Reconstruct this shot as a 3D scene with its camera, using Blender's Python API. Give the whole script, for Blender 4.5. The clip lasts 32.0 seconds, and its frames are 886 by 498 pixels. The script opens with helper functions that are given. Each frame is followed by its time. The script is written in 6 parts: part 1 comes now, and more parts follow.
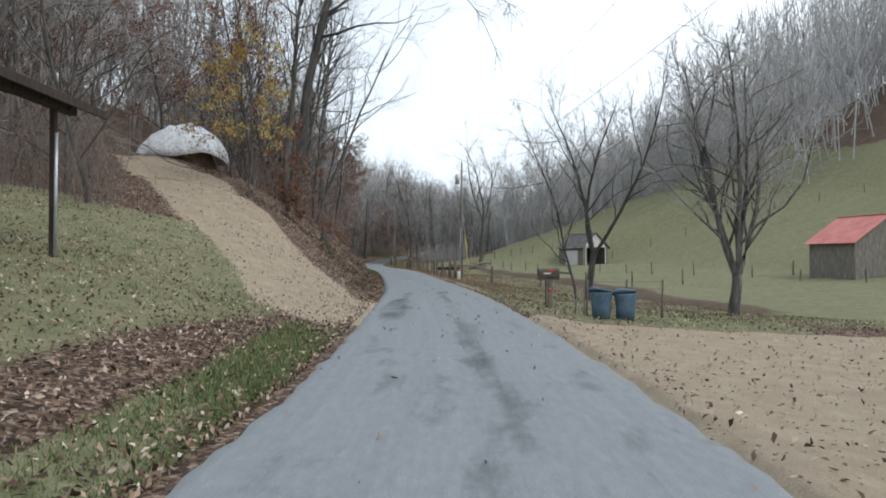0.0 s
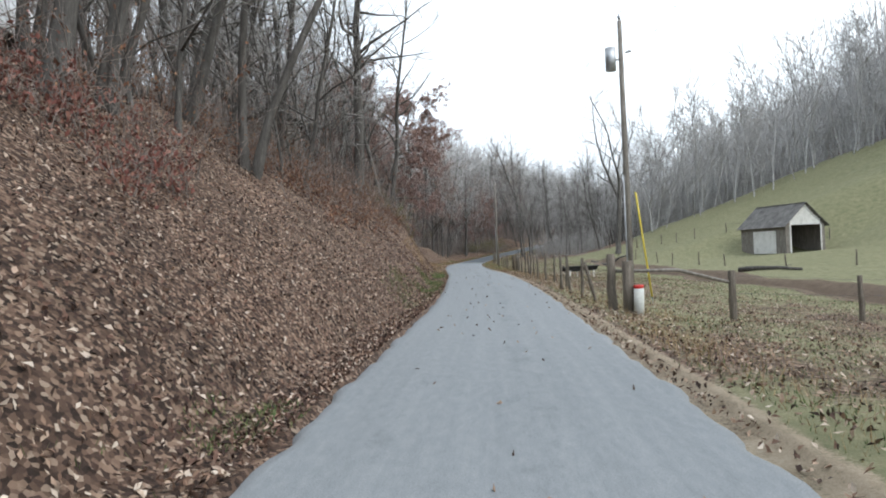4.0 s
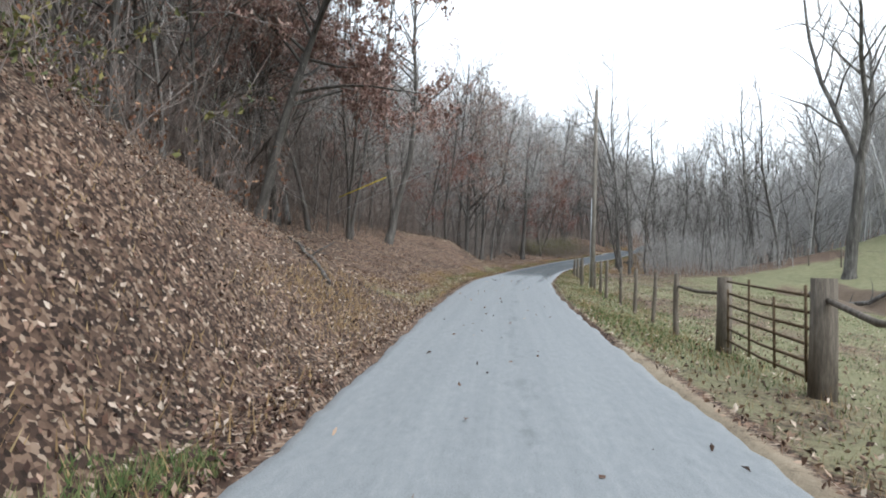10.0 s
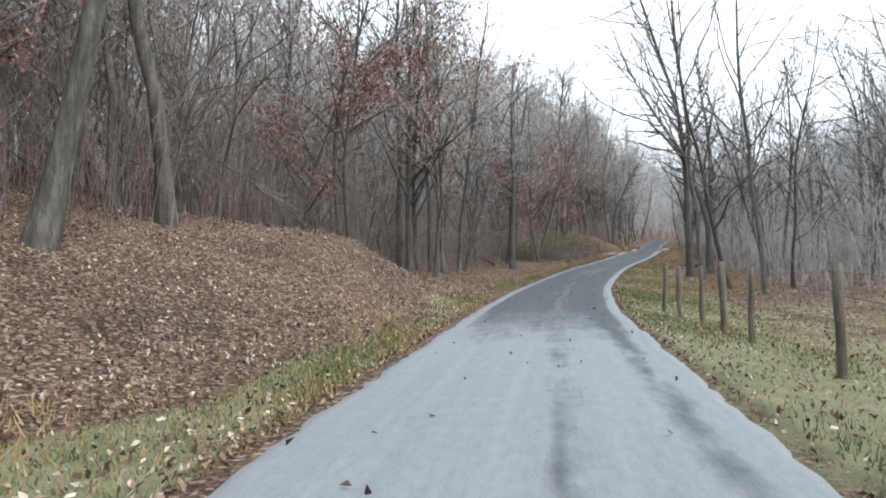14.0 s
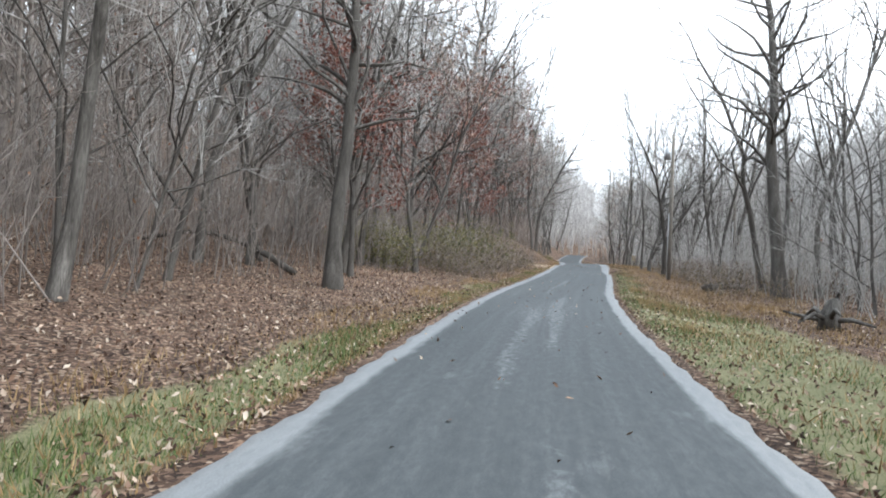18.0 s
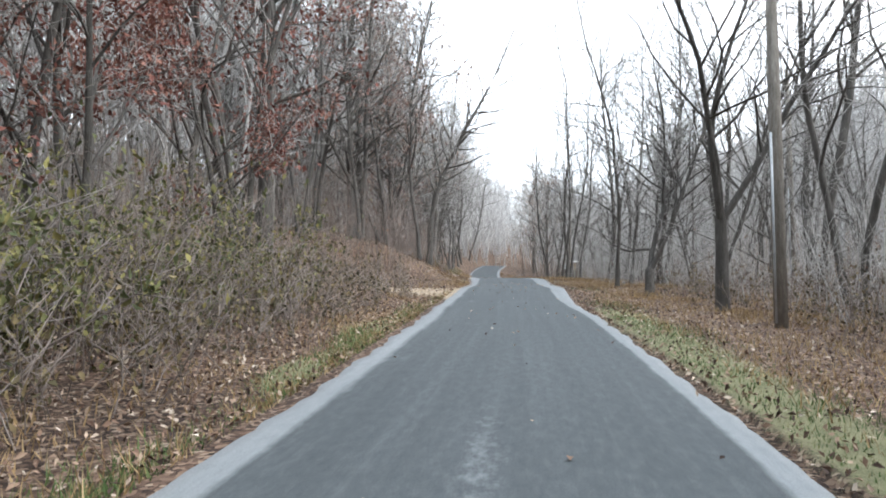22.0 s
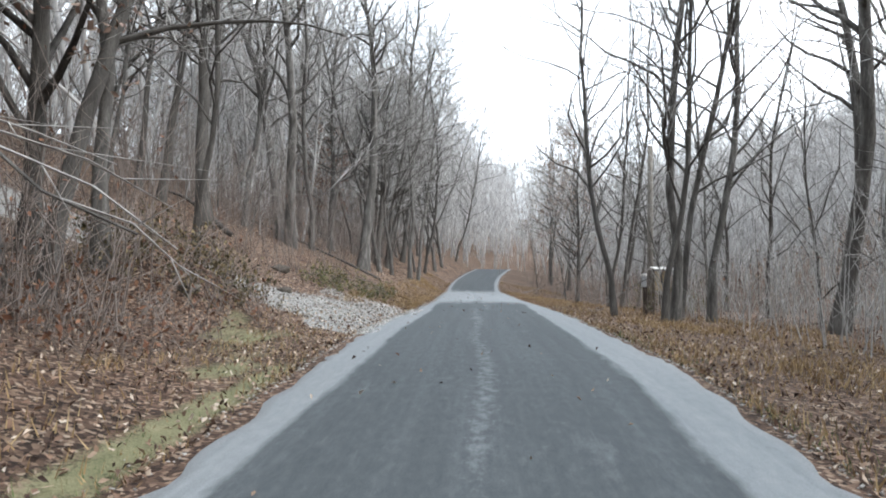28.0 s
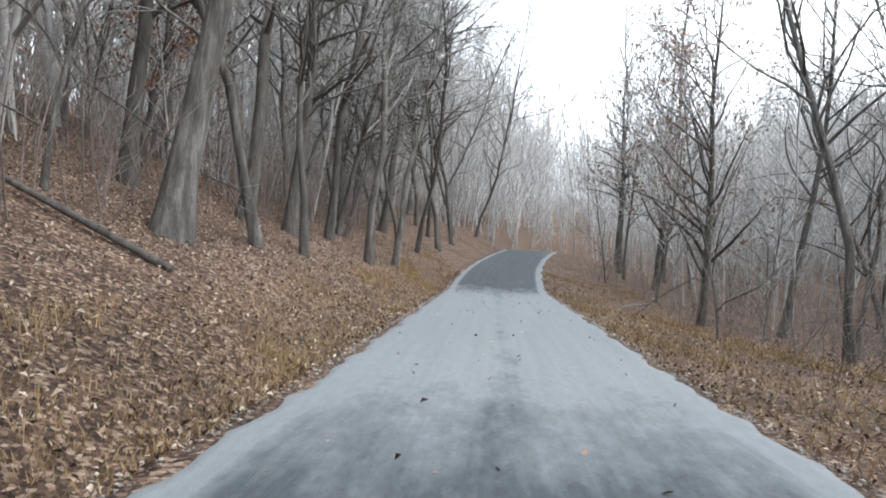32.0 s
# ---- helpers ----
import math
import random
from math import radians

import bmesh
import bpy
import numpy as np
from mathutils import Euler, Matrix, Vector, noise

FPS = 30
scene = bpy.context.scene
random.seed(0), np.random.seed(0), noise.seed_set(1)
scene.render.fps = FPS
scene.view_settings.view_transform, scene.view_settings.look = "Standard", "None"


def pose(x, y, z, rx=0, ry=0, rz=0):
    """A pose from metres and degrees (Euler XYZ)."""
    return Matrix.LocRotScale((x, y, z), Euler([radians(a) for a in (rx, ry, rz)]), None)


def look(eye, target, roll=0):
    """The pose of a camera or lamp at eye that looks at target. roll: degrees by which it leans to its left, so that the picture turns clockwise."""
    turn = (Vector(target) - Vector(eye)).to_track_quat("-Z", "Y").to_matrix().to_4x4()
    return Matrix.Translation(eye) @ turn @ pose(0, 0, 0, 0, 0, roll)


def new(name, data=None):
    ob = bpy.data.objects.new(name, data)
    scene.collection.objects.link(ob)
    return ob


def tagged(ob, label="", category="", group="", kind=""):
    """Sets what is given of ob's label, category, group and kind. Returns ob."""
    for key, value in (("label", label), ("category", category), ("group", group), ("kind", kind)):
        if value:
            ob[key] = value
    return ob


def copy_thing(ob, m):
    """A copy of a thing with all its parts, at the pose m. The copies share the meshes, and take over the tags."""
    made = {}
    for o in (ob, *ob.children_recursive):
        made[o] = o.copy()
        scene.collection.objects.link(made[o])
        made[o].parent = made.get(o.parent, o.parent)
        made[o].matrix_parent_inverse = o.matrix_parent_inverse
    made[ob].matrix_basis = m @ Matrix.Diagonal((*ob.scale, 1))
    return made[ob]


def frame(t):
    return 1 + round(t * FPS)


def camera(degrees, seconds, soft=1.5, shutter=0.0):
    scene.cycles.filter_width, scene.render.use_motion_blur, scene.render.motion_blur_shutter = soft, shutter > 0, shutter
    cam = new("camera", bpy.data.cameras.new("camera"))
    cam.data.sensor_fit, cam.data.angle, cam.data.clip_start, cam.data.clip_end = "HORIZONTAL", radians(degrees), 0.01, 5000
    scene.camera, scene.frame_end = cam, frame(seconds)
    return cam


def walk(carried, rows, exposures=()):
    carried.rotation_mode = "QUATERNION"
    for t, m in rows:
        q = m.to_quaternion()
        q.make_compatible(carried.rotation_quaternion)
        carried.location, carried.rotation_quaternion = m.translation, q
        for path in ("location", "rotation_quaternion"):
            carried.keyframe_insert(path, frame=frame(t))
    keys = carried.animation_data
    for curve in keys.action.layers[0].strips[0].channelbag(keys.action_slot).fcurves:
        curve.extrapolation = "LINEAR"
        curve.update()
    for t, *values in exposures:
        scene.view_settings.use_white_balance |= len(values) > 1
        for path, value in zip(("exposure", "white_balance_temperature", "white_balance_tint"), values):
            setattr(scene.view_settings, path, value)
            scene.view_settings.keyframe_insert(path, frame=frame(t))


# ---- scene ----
cam = camera(70.2, 32.0, soft=1.9)
PATH = [
    (0.0, 0.000, 0.000, 1.400, 90.90, -0.00, 0.00),
    (0.5, 0.182, 3.422, 1.393, 90.80, 0.16, 2.50),
    (1.0, 0.242, 6.881, 1.417, 90.90, 0.83, 4.71),
    (1.5, 0.182, 10.286, 1.471, 91.29, 1.30, 6.52),
    (2.0, 0.060, 13.728, 1.494, 91.59, 1.38, 7.72),
    (2.5, -0.093, 17.116, 1.548, 91.79, 1.57, 8.63),
    (3.0, -0.246, 20.450, 1.600, 91.79, 2.05, 9.43),
    (3.5, -0.460, 23.761, 1.560, 91.19, 2.54, 9.94),
    (4.0, -0.737, 27.109, 1.520, 90.69, 2.44, 10.44),
    (4.5, -1.044, 30.464, 1.481, 90.28, 1.63, 10.93),
    (6.5, -2.524, 44.014, 1.520, 90.85, -3.10, 13.29),
    (7.0, -2.956, 47.434, 1.579, 91.45, -2.70, 13.69),
    (7.5, -3.416, 50.748, 1.640, 91.75, -1.29, 14.07),
    (8.0, -3.892, 53.903, 1.651, 91.95, -0.28, 14.55),
    (8.5, -4.470, 57.260, 1.659, 91.56, 0.12, 14.95),
    (9.0, -5.040, 60.590, 1.667, 91.46, -0.18, 15.25),
    (9.5, -5.575, 64.013, 1.729, 91.06, -0.97, 15.56),
    (10.0, -6.180, 67.503, 1.682, 90.56, -1.57, 15.87),
    (10.5, -6.789, 71.020, 1.635, 90.36, -1.47, 15.87),
    (11.0, -7.444, 74.500, 1.643, 90.76, -1.37, 15.97),
    (11.5, -8.117, 78.061, 1.651, 90.76, -1.37, 15.97),
    (12.0, -8.770, 81.540, 1.660, 90.96, -0.96, 16.06),
    (12.5, -9.346, 84.949, 1.727, 90.96, -0.66, 16.06),
    (13.0, -9.912, 88.322, 1.795, 91.26, 0.13, 15.85),
    (13.5, -10.413, 91.671, 1.807, 91.36, 0.82, 15.24),
    (14.0, -10.847, 94.995, 1.820, 91.45, 1.41, 14.33),
    (14.5, -11.284, 98.338, 1.833, 91.35, 1.50, 13.03),
    (16.5, -12.362, 112.081, 1.932, 91.30, -2.00, 8.98),
    (17.0, -12.465, 115.610, 1.969, 91.60, -2.53, 7.75),
    (17.5, -12.551, 119.073, 2.000, 91.79, -2.86, 6.63),
    (18.0, -12.571, 122.530, 2.085, 91.79, -2.90, 5.52),
    (18.5, -12.458, 125.937, 2.105, 91.78, -2.54, 4.44),
    (19.0, -12.265, 129.274, 2.237, 92.17, -1.98, 3.47),
    (19.5, -12.001, 132.604, 2.367, 92.56, -1.52, 2.50),
    (20.0, -11.723, 135.919, 2.495, 92.75, -1.17, 1.62),
    (20.5, -11.361, 139.167, 2.617, 92.94, -0.91, 0.63),
    (21.0, -10.966, 142.272, 2.730, 93.23, -0.46, -0.14),
    (21.5, -10.556, 145.347, 2.840, 93.31, -0.10, -1.22),
    (22.0, -10.060, 148.329, 2.943, 93.30, 0.05, -2.02),
    (22.5, -9.561, 151.332, 3.047, 93.39, 0.29, -2.80),
    (23.0, -9.037, 154.227, 3.209, 93.58, 0.41, -3.20),
    (23.5, -8.575, 157.124, 3.371, 93.68, 0.33, -3.40),
    (24.0, -8.113, 160.031, 3.469, 93.78, -0.08, -3.32),
    (24.5, -7.683, 162.737, 3.621, 93.78, -0.48, -3.25),
    (25.0, -7.337, 165.571, 3.716, 93.68, -0.90, -3.07),
    (25.5, -6.981, 168.346, 3.807, 93.19, -1.49, -3.11),
    (26.0, -6.604, 170.998, 3.891, 92.89, -1.90, -3.03),
    (26.5, -6.225, 173.651, 4.040, 92.79, -2.10, -2.94),
    (28.5, -4.945, 184.842, 4.576, 93.30, -0.00, -1.10),
    (29.0, -4.684, 187.785, 4.695, 93.30, -0.51, -0.41),
    (29.5, -4.444, 190.708, 4.793, 92.99, -0.92, 0.29),
    (30.0, -4.264, 193.653, 4.829, 92.19, -1.52, 0.88),
    (30.5, -4.045, 196.557, 4.865, 91.39, -2.63, 1.17),
    (31.0, -3.805, 199.439, 4.922, 91.09, -3.23, 1.16),
    (31.5, -3.585, 202.363, 4.978, 91.09, -3.43, 1.06),
    (32.0, -3.386, 205.246, 5.014, 91.19, -2.93, 1.06),
]
EXPOSURES = [(0, .55), (2, .6), (4, 1.05), (7, 1.12), (9, 1.28), (13, 1.48), (17, 1.77), (19, 1.92), (23, 1.86), (26, 1.8), (29, 1.72), (32, 1.7)]
walk(cam, [(r[0], pose(*r[1:])) for r in PATH], EXPOSURES)

# ---- light ----
world = bpy.data.worlds.new("sky")
scene.world = world
world.use_nodes = True
wn, wl = world.node_tree.nodes, world.node_tree.links
wn.clear()
sky = wn.new("ShaderNodeTexSky")
sky.sky_type, sky.sun_disc = "NISHITA", False
sky.sun_elevation, sky.sun_rotation = radians(38), radians(60)
sky.dust_density, sky.air_density = 3.0, 1.0
pale = wn.new("ShaderNodeHueSaturation")
pale.inputs["Saturation"].default_value = 0.28
cover = wn.new("ShaderNodeMix")
cover.data_type = "RGBA"
cover.inputs["Factor"].default_value = 0.62
cover.inputs["B"].default_value = (8.3, 9.55, 10.8, 1)
back = wn.new("ShaderNodeBackground")
back.inputs["Strength"].default_value = 0.10
wo = wn.new("ShaderNodeOutputWorld")
wl.new(sky.outputs[0], pale.inputs["Color"])
wl.new(pale.outputs[0], cover.inputs["A"])
wl.new(cover.outputs["Result"], back.inputs["Color"])
wl.new(back.outputs[0], wo.inputs["Surface"])
sun = new("sun", bpy.data.lights.new("sun", "SUN"))
sun.data.energy, sun.data.angle, sun.data.color = 0.8, radians(25), (1.0, 0.97, 0.94)
sun.matrix_world = look((60, -40, 70), (0, 0, 0))

# ---- plan ----
PY = np.array([r[2] for r in PATH])
PX = np.array([r[1] for r in PATH])
PZ = np.array([r[3] for r in PATH]) - 1.4
kern = np.ones(5) / 5
PZs = np.convolve(np.pad(PZ, 2, mode="edge"), kern, "valid")
Y0, Y1 = PY[0], PY[-1]


def cx(y):
    """The road's middle line."""
    y = np.asarray(y, float)
    e = np.maximum(y - Y1, 0)
    f = np.clip(e - 26, 0, 60)
    return np.interp(y, PY, PX) + 0.1 + 0.06 * e + 0.0045 * f ** 2 + 0.05 * np.minimum(y - Y0, 0)


def rz(y):
    """The road's height."""
    y = np.asarray(y, float)
    e = np.maximum(y - Y1, 0)
    return np.interp(y, PY, PZs) + 0.011 * np.minimum(e, 27) + 0.1 * np.clip(e - 27, 0, 24) - 0.03 * np.clip(e - 51, 0, 80) + 0.01 * np.minimum(y - Y0, 0)


LD = np.array([0, 2.5, 3.05, 4.5, 6.5, 9, 14, 22, 40, 80, 200, 900])
LROWS = {
    -40: (.15, .45, 1.0, 1.7, 3, 5.5, 12, 28),
    6: (.15, .45, 1.1, 1.8, 3.0, 6, 13, 30),
    13: (.15, .5, 1.2, 1.8, 3.2, 6, 14, 32),
    20: (.4, 1.1, 2.0, 2.7, 3.8, 6.5, 15, 34),
    27: (.6, 1.8, 3.2, 4.3, 5.0, 6.4, 15, 36),
    33: (.7, 2.1, 3.8, 5.4, 6.35, 7.4, 15, 38),
    41: (.8, 2.3, 4.0, 5.8, 7.4, 8.3, 16, 40),
    50: (.7, 2.2, 3.8, 5.2, 7.4, 10.5, 19, 42),
    57: (.65, 2.3, 4.0, 5.3, 8, 12, 21, 44),
    61: (.7, 2.6, 4.6, 6.1, 9, 13.5, 22, 45),
    66: (.8, 3.3, 5.0, 6.5, 9.3, 13.5, 22, 45),
    72: (.6, 2.7, 4.3, 5.9, 8.5, 12, 21, 44),
    78: (.3, 1.3, 2.7, 4.3, 7, 10.5, 20, 42),
    89: (.1, .4, .9, 1.8, 4, 8, 17, 38),
    100: (.1, .35, .95, 2.0, 4, 7, 12, 22),
    108: (.1, .6, 1.6, 2.3, 3.8, 6.5, 11, 22),
    113: (.1, 1.0, 2.3, 2.7, 3.6, 6, 11, 22),
    120: (.05, .3, .6, .9, 1.8, 4, 9.5, 21),
    130: (0, .1, .3, .7, 1.3, 3.2, 9, 21),
    162: (0, .1, .3, .7, 1.3, 3.2, 9, 21),
    171: (0, .05, .1, .2, .9, 3.2, 9, 21),
    174: (0, .05, .1, .3, 1.2, 3.4, 9, 21),
    178.5: (.3, 1.2, 2.1, 2.6, 3.2, 4.8, 9, 20),
    185: (.2, .8, 1.6, 2.3, 3.2, 5, 10, 22),
    191: (.05, .2, .5, 1.1, 2.3, 5, 10.5, 23),
    198: (.1, .4, .9, 1.7, 3.4, 6.5, 12.5, 26),
    208: (.2, .7, 1.4, 2.6, 5.0, 8.5, 14.5, 28),
    225: (.3, 1.0, 1.9, 3.0, 5.2, 8.5, 14, 26),
    246: (.3, 1.0, 1.8, 2.4, 3.2, 4.6, 8, 18),
    400: (.3, .8, 1.4, 1.8, 2.4, 3.6, 7, 16),
}
RD = np.array([0, 2.2, 3.2, 5, 8, 14, 22, 35, 60, 110, 220, 900])
RROWS = {
    -40: (0, 0, -.1, -.4, -.6, 1, 8, 22),
    16: (-.18, -.32, -.45, -.65, -.7, -.4, 3, 20),
    24: (-.2, -.35, -.65, -.95, -.8, -.4, 4, 22),
    45: (-.15, -.4, -.75, -1.0, -.9, -.2, 7, 38),
    66: (-.1, -.3, -.6, -.85, -.6, .2, 9, 46),
    85: (-.08, -.25, -.5, -.65, -.4, .5, 10.5, 47),
    94: (-.06, -.2, -.45, -.55, -.45, .2, 11, 46),
    103: (-.05, -.2, -.4, -.4, .5, 4.2, 14, 45),
    122: (0, 0, .1, .3, 2.2, 6.8, 16, 38),
    138: (0, 0, .1, .1, -.3, 1.6, 9, 32),
    165: (0, 0, .1, .1, -.4, 1.5, 13, 36),
    195: (-.05, -.1, -.15, -.3, -.4, 2, 15, 38),
    210: (-.1, -.2, -.35, -.5, -.7, 2, 15, 38),
    230: (-.1, -.4, -.9, -1.5, -1.6, 2, 15, 36),
    400: (-.1, -.4, -.9, -1.5, -1.6, 2, 15, 36),
}


def table(rows, far):
    ys = np.array(sorted(rows), float)
    zs = np.array([(0, 0, *rows[k], rows[k][-1] * 1.5, far) for k in sorted(rows)], float)
    return ys, zs


LT, RT = table(LROWS, 85), table(RROWS, 80)


def bilinear(ys, zs, ds, y, d):
    j = np.clip(np.searchsorted(ys, y) - 1, 0, len(ys) - 2)
    t = np.clip((y - ys[j]) / (ys[j + 1] - ys[j]), 0, 1)
    t = t * t * (3 - 2 * t)
    i = np.clip(np.searchsorted(ds, d) - 1, 0, len(ds) - 2)
    u = np.clip((d - ds[i]) / (ds[i + 1] - ds[i]), 0, 1)
    a = zs[j, i] * (1 - u) + zs[j, i + 1] * u
    b = zs[j + 1, i] * (1 - u) + zs[j + 1, i + 1] * u
    return a * (1 - t) + b * t


def bumps(x, y):
    """Smooth unevenness of the ground, about -1 to 1."""
    return (np.sin(x * 1.31 + 2 * np.sin(y * .37)) * np.sin(y * 1.13 + 1.7 * np.sin(x * .53)) * .5
            + np.sin(x * 3.1 + y * 1.7) * np.sin(y * 2.9 - x * 1.1 + 1) * .3
            + np.sin(x * .31 + 1) * np.sin(y * .23 + x * .05) * .6)


def creek(x, y):
    """Depth factor of the little stream in the pasture."""
    mid = np.interp(y, [20, 31, 46, 54, 67, 80, 90, 105, 125], [15, 12.2, 12.4, 11.6, 9.6, 7.6, 6, 4, 8]) + .5 * np.sin(y * .45)
    return np.exp(-((x - mid) / 1.0) ** 4) * np.clip((y - 24) / 8, 0, 1) * np.clip((112 - y) / 8, 0, 1)


def zt(x, y):
    """Height of the ground."""
    x, y = np.asarray(x, float), np.asarray(y, float)
    d = x - cx(y)
    z = np.where(d < 0, bilinear(*LT, LD, y, -d), bilinear(*RT, RD, y, d))
    off = np.clip((np.abs(d) - 2.3) / 2.5, 0, 1)
    lumps = .13 * (d < 0) * np.clip((-d - 3) / 2, 0, 1) * np.clip((y - 24) / 6, 0, 1) * np.clip((110 - y) / 20, 0, 1)
    z = z + rz(y) + bumps(x, y) * (.05 + lumps + .1 * np.clip((np.abs(d) - 8) / 20, 0, 3)) * off
    z = z - .7 * creek(x, y)
    z = z + np.clip((np.abs(d) - 2.8) / 1.5, 0, 1) * (1.2 * np.exp(-((x + 10.5) / 1.7) ** 2 - ((y - 194.3) / 1.1) ** 2) + .5 * np.exp(-((x + 12.5) / 2.6) ** 2 - ((y - 166.5) / 1.6) ** 2))
    far = np.clip((y - 262) / 160, 0, 1)
    z = z + 25 * far * far * (3 - 2 * far)
    return z - .06 * (np.abs(d) < 1.9)


# ---- materials ----
def mat(name, rough=.9, metal=0.0):
    m = bpy.data.materials.new(name)
    m.use_nodes = True
    b = m.node_tree.nodes["Principled BSDF"]
    b.inputs["Roughness"].default_value, b.inputs["Metallic"].default_value = rough, metal
    b.inputs["Specular IOR Level"].default_value = .25
    return m, m.node_tree.nodes, m.node_tree.links, b


def ramp(n, stops):
    r = n.new("ShaderNodeValToRGB")
    e = r.color_ramp.elements
    while len(e) < len(stops):
        e.new(.5)
    for k, (p, c) in zip(e, stops):
        k.position, k.color = p, (*c, 1)
    return r


def noisy(n, l, scale, detail=4, rough=.6, vec=None, stretch=None):
    t = n.new("ShaderNodeTexNoise")
    t.inputs["Scale"].default_value, t.inputs["Detail"].default_value, t.inputs["Roughness"].default_value = scale, detail, rough
    if vec is not None:
        if stretch:
            mp = n.new("ShaderNodeMapping")
            mp.inputs["Scale"].default_value = stretch
            l.new(vec, mp.inputs["Vector"])
            vec = mp.outputs[0]
        l.new(vec, t.inputs["Vector"])
    return t


def mixed(n, l, fac, a, b, kind="MIX"):
    m = n.new("ShaderNodeMix")
    m.data_type, m.blend_type = "RGBA", kind
    for s, v in (("Factor", fac), ("A", a), ("B", b)):
        if hasattr(v, "links"):
            l.new(v, m.inputs[s])
        else:
            m.inputs[s].default_value = v if s == "Factor" else (*v, 1)
    return m.outputs["Result"]


def bump(n, l, b, height, strength=.5, dist=.02):
    k = n.new("ShaderNodeBump")
    k.inputs["Strength"].default_value, k.inputs["Distance"].default_value = strength, dist
    l.new(height, k.inputs["Height"])
    l.new(k.outputs[0], b.inputs["Normal"])


def simple(name, stops, scale=6, rough=.9, metal=0.0, stretch=None, bump_s=.4, fine=40, dist=.01):
    """A two-scale material: a coloured coarse noise with fine relief and grain."""
    m, n, l, b = mat(name, rough, metal)
    tc = n.new("ShaderNodeTexCoord").outputs["Object"]
    a = noisy(n, l, scale, 5, .65, tc, stretch)
    f = noisy(n, l, fine, 3, .6, tc, stretch)
    r = ramp(n, stops)
    l.new(a.outputs[0], r.inputs[0])
    g = ramp(n, [(.3, (.72, .72, .72)), (.7, (1.15, 1.15, 1.15))])
    l.new(f.outputs[0], g.inputs[0])
    l.new(mixed(n, l, 1.0, r.outputs[0], g.outputs[0], "MULTIPLY"), b.inputs["Base Color"])
    bump(n, l, b, f.outputs[0], bump_s, dist)
    return m


def island(name, stops, rough=.8, fine=60):
    """Small pieces, each with a colour of its own."""
    m, n, l, b = mat(name, rough)
    g = n.new("ShaderNodeNewGeometry")
    r = ramp(n, stops)
    l.new(g.outputs["Random Per Island"], r.inputs[0])
    f = noisy(n, l, fine, 2)
    gr = ramp(n, [(.3, (.7, .7, .7)), (.7, (1.1, 1.1, 1.1))])
    l.new(f.outputs[0], gr.inputs[0])
    l.new(mixed(n, l, 1.0, r.outputs[0], gr.outputs[0], "MULTIPLY"), b.inputs["Base Color"])
    return m


BARK = simple("bark_grey", [(.28, (.05, .046, .042)), (.5, (.125, .117, .108)), (.72, (.26, .248, .232))], 2.2, .95, stretch=(3, 3, .5), bump_s=.8, fine=18, dist=.03)
BARK_D = simple("bark_dark", [(.25, (.055, .05, .046)), (.55, (.115, .107, .098)), (.8, (.2, .188, .173))], 2.2, .95, stretch=(3, 3, .5), bump_s=.8, fine=18, dist=.03)
# twig tones lifted to pale grey in place of misty haze, the far ones most
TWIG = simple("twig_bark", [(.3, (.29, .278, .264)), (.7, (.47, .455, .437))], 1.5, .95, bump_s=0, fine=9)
TWIG_HAZE = simple("hazy_far_twig", [(.3, (.34, .33, .32)), (.7, (.54, .527, .515))], .4, .95, bump_s=0, fine=3)
TWIG_B = simple("brown_twig_bark", [(.3, (.19, .165, .15)), (.7, (.34, .305, .28))], .6, .95, bump_s=0, fine=6)
BARK_B = simple("bark_black", [(.25, (.042, .038, .035)), (.55, (.095, .088, .081)), (.8, (.18, .168, .156))], 2.2, .95, stretch=(3, 3, .5), bump_s=.8, fine=18, dist=.03)
TWIG_R = simple("brush_twig", [(.3, (.165, .135, .12)), (.7, (.3, .255, .228))], .8, .95, bump_s=0, fine=9)
LEAF_B = island("oak_leaf", [(0, (.11, .055, .036)), (.4, (.2, .1, .065)), (.75, (.3, .155, .095)), (1, (.38, .23, .14))])
LEAF_R = island("red_leaf", [(0, (.13, .048, .04)), (.5, (.24, .098, .078)), (1, (.35, .19, .145))])
LEAF_Y = island("yellow_leaf", [(0, (.32, .2, .05)), (.5, (.5, .34, .09)), (1, (.55, .45, .17))])
LEAF_G = island("bush_leaf", [(0, (.07, .085, .038)), (.5, (.15, .155, .065)), (1, (.31, .27, .1))])
LEAF_O = island("dull_oak_leaf", [(0, (.19, .115, .1)), (.5, (.33, .205, .175)), (1, (.46, .34, .29))])
# leaf tones, widened at both ends to suggest shaded gaps and highlights
LITTER = island("fallen_leaf", [(0, (.035, .022, .018)), (.3, (.11, .065, .047)), (.52, (.25, .158, .11)), (.76, (.43, .31, .225)), (1, (.66, .57, .47))])
LITTER_D = island("dark_fallen_leaf", [(0, (.02, .013, .011)), (.38, (.075, .041, .032)), (.58, (.175, .1, .072)), (.78, (.35, .235, .17)), (1, (.62, .52, .43))])
GRASS = island("grass_blade", [(0, (.05, .085, .025)), (.5, (.095, .14, .045)), (.8, (.17, .19, .08)), (1, (.3, .25, .13))])
STRAW = island("dry_grass_blade", [(0, (.2, .13, .065)), (.5, (.36, .24, .12)), (1, (.48, .36, .2))])


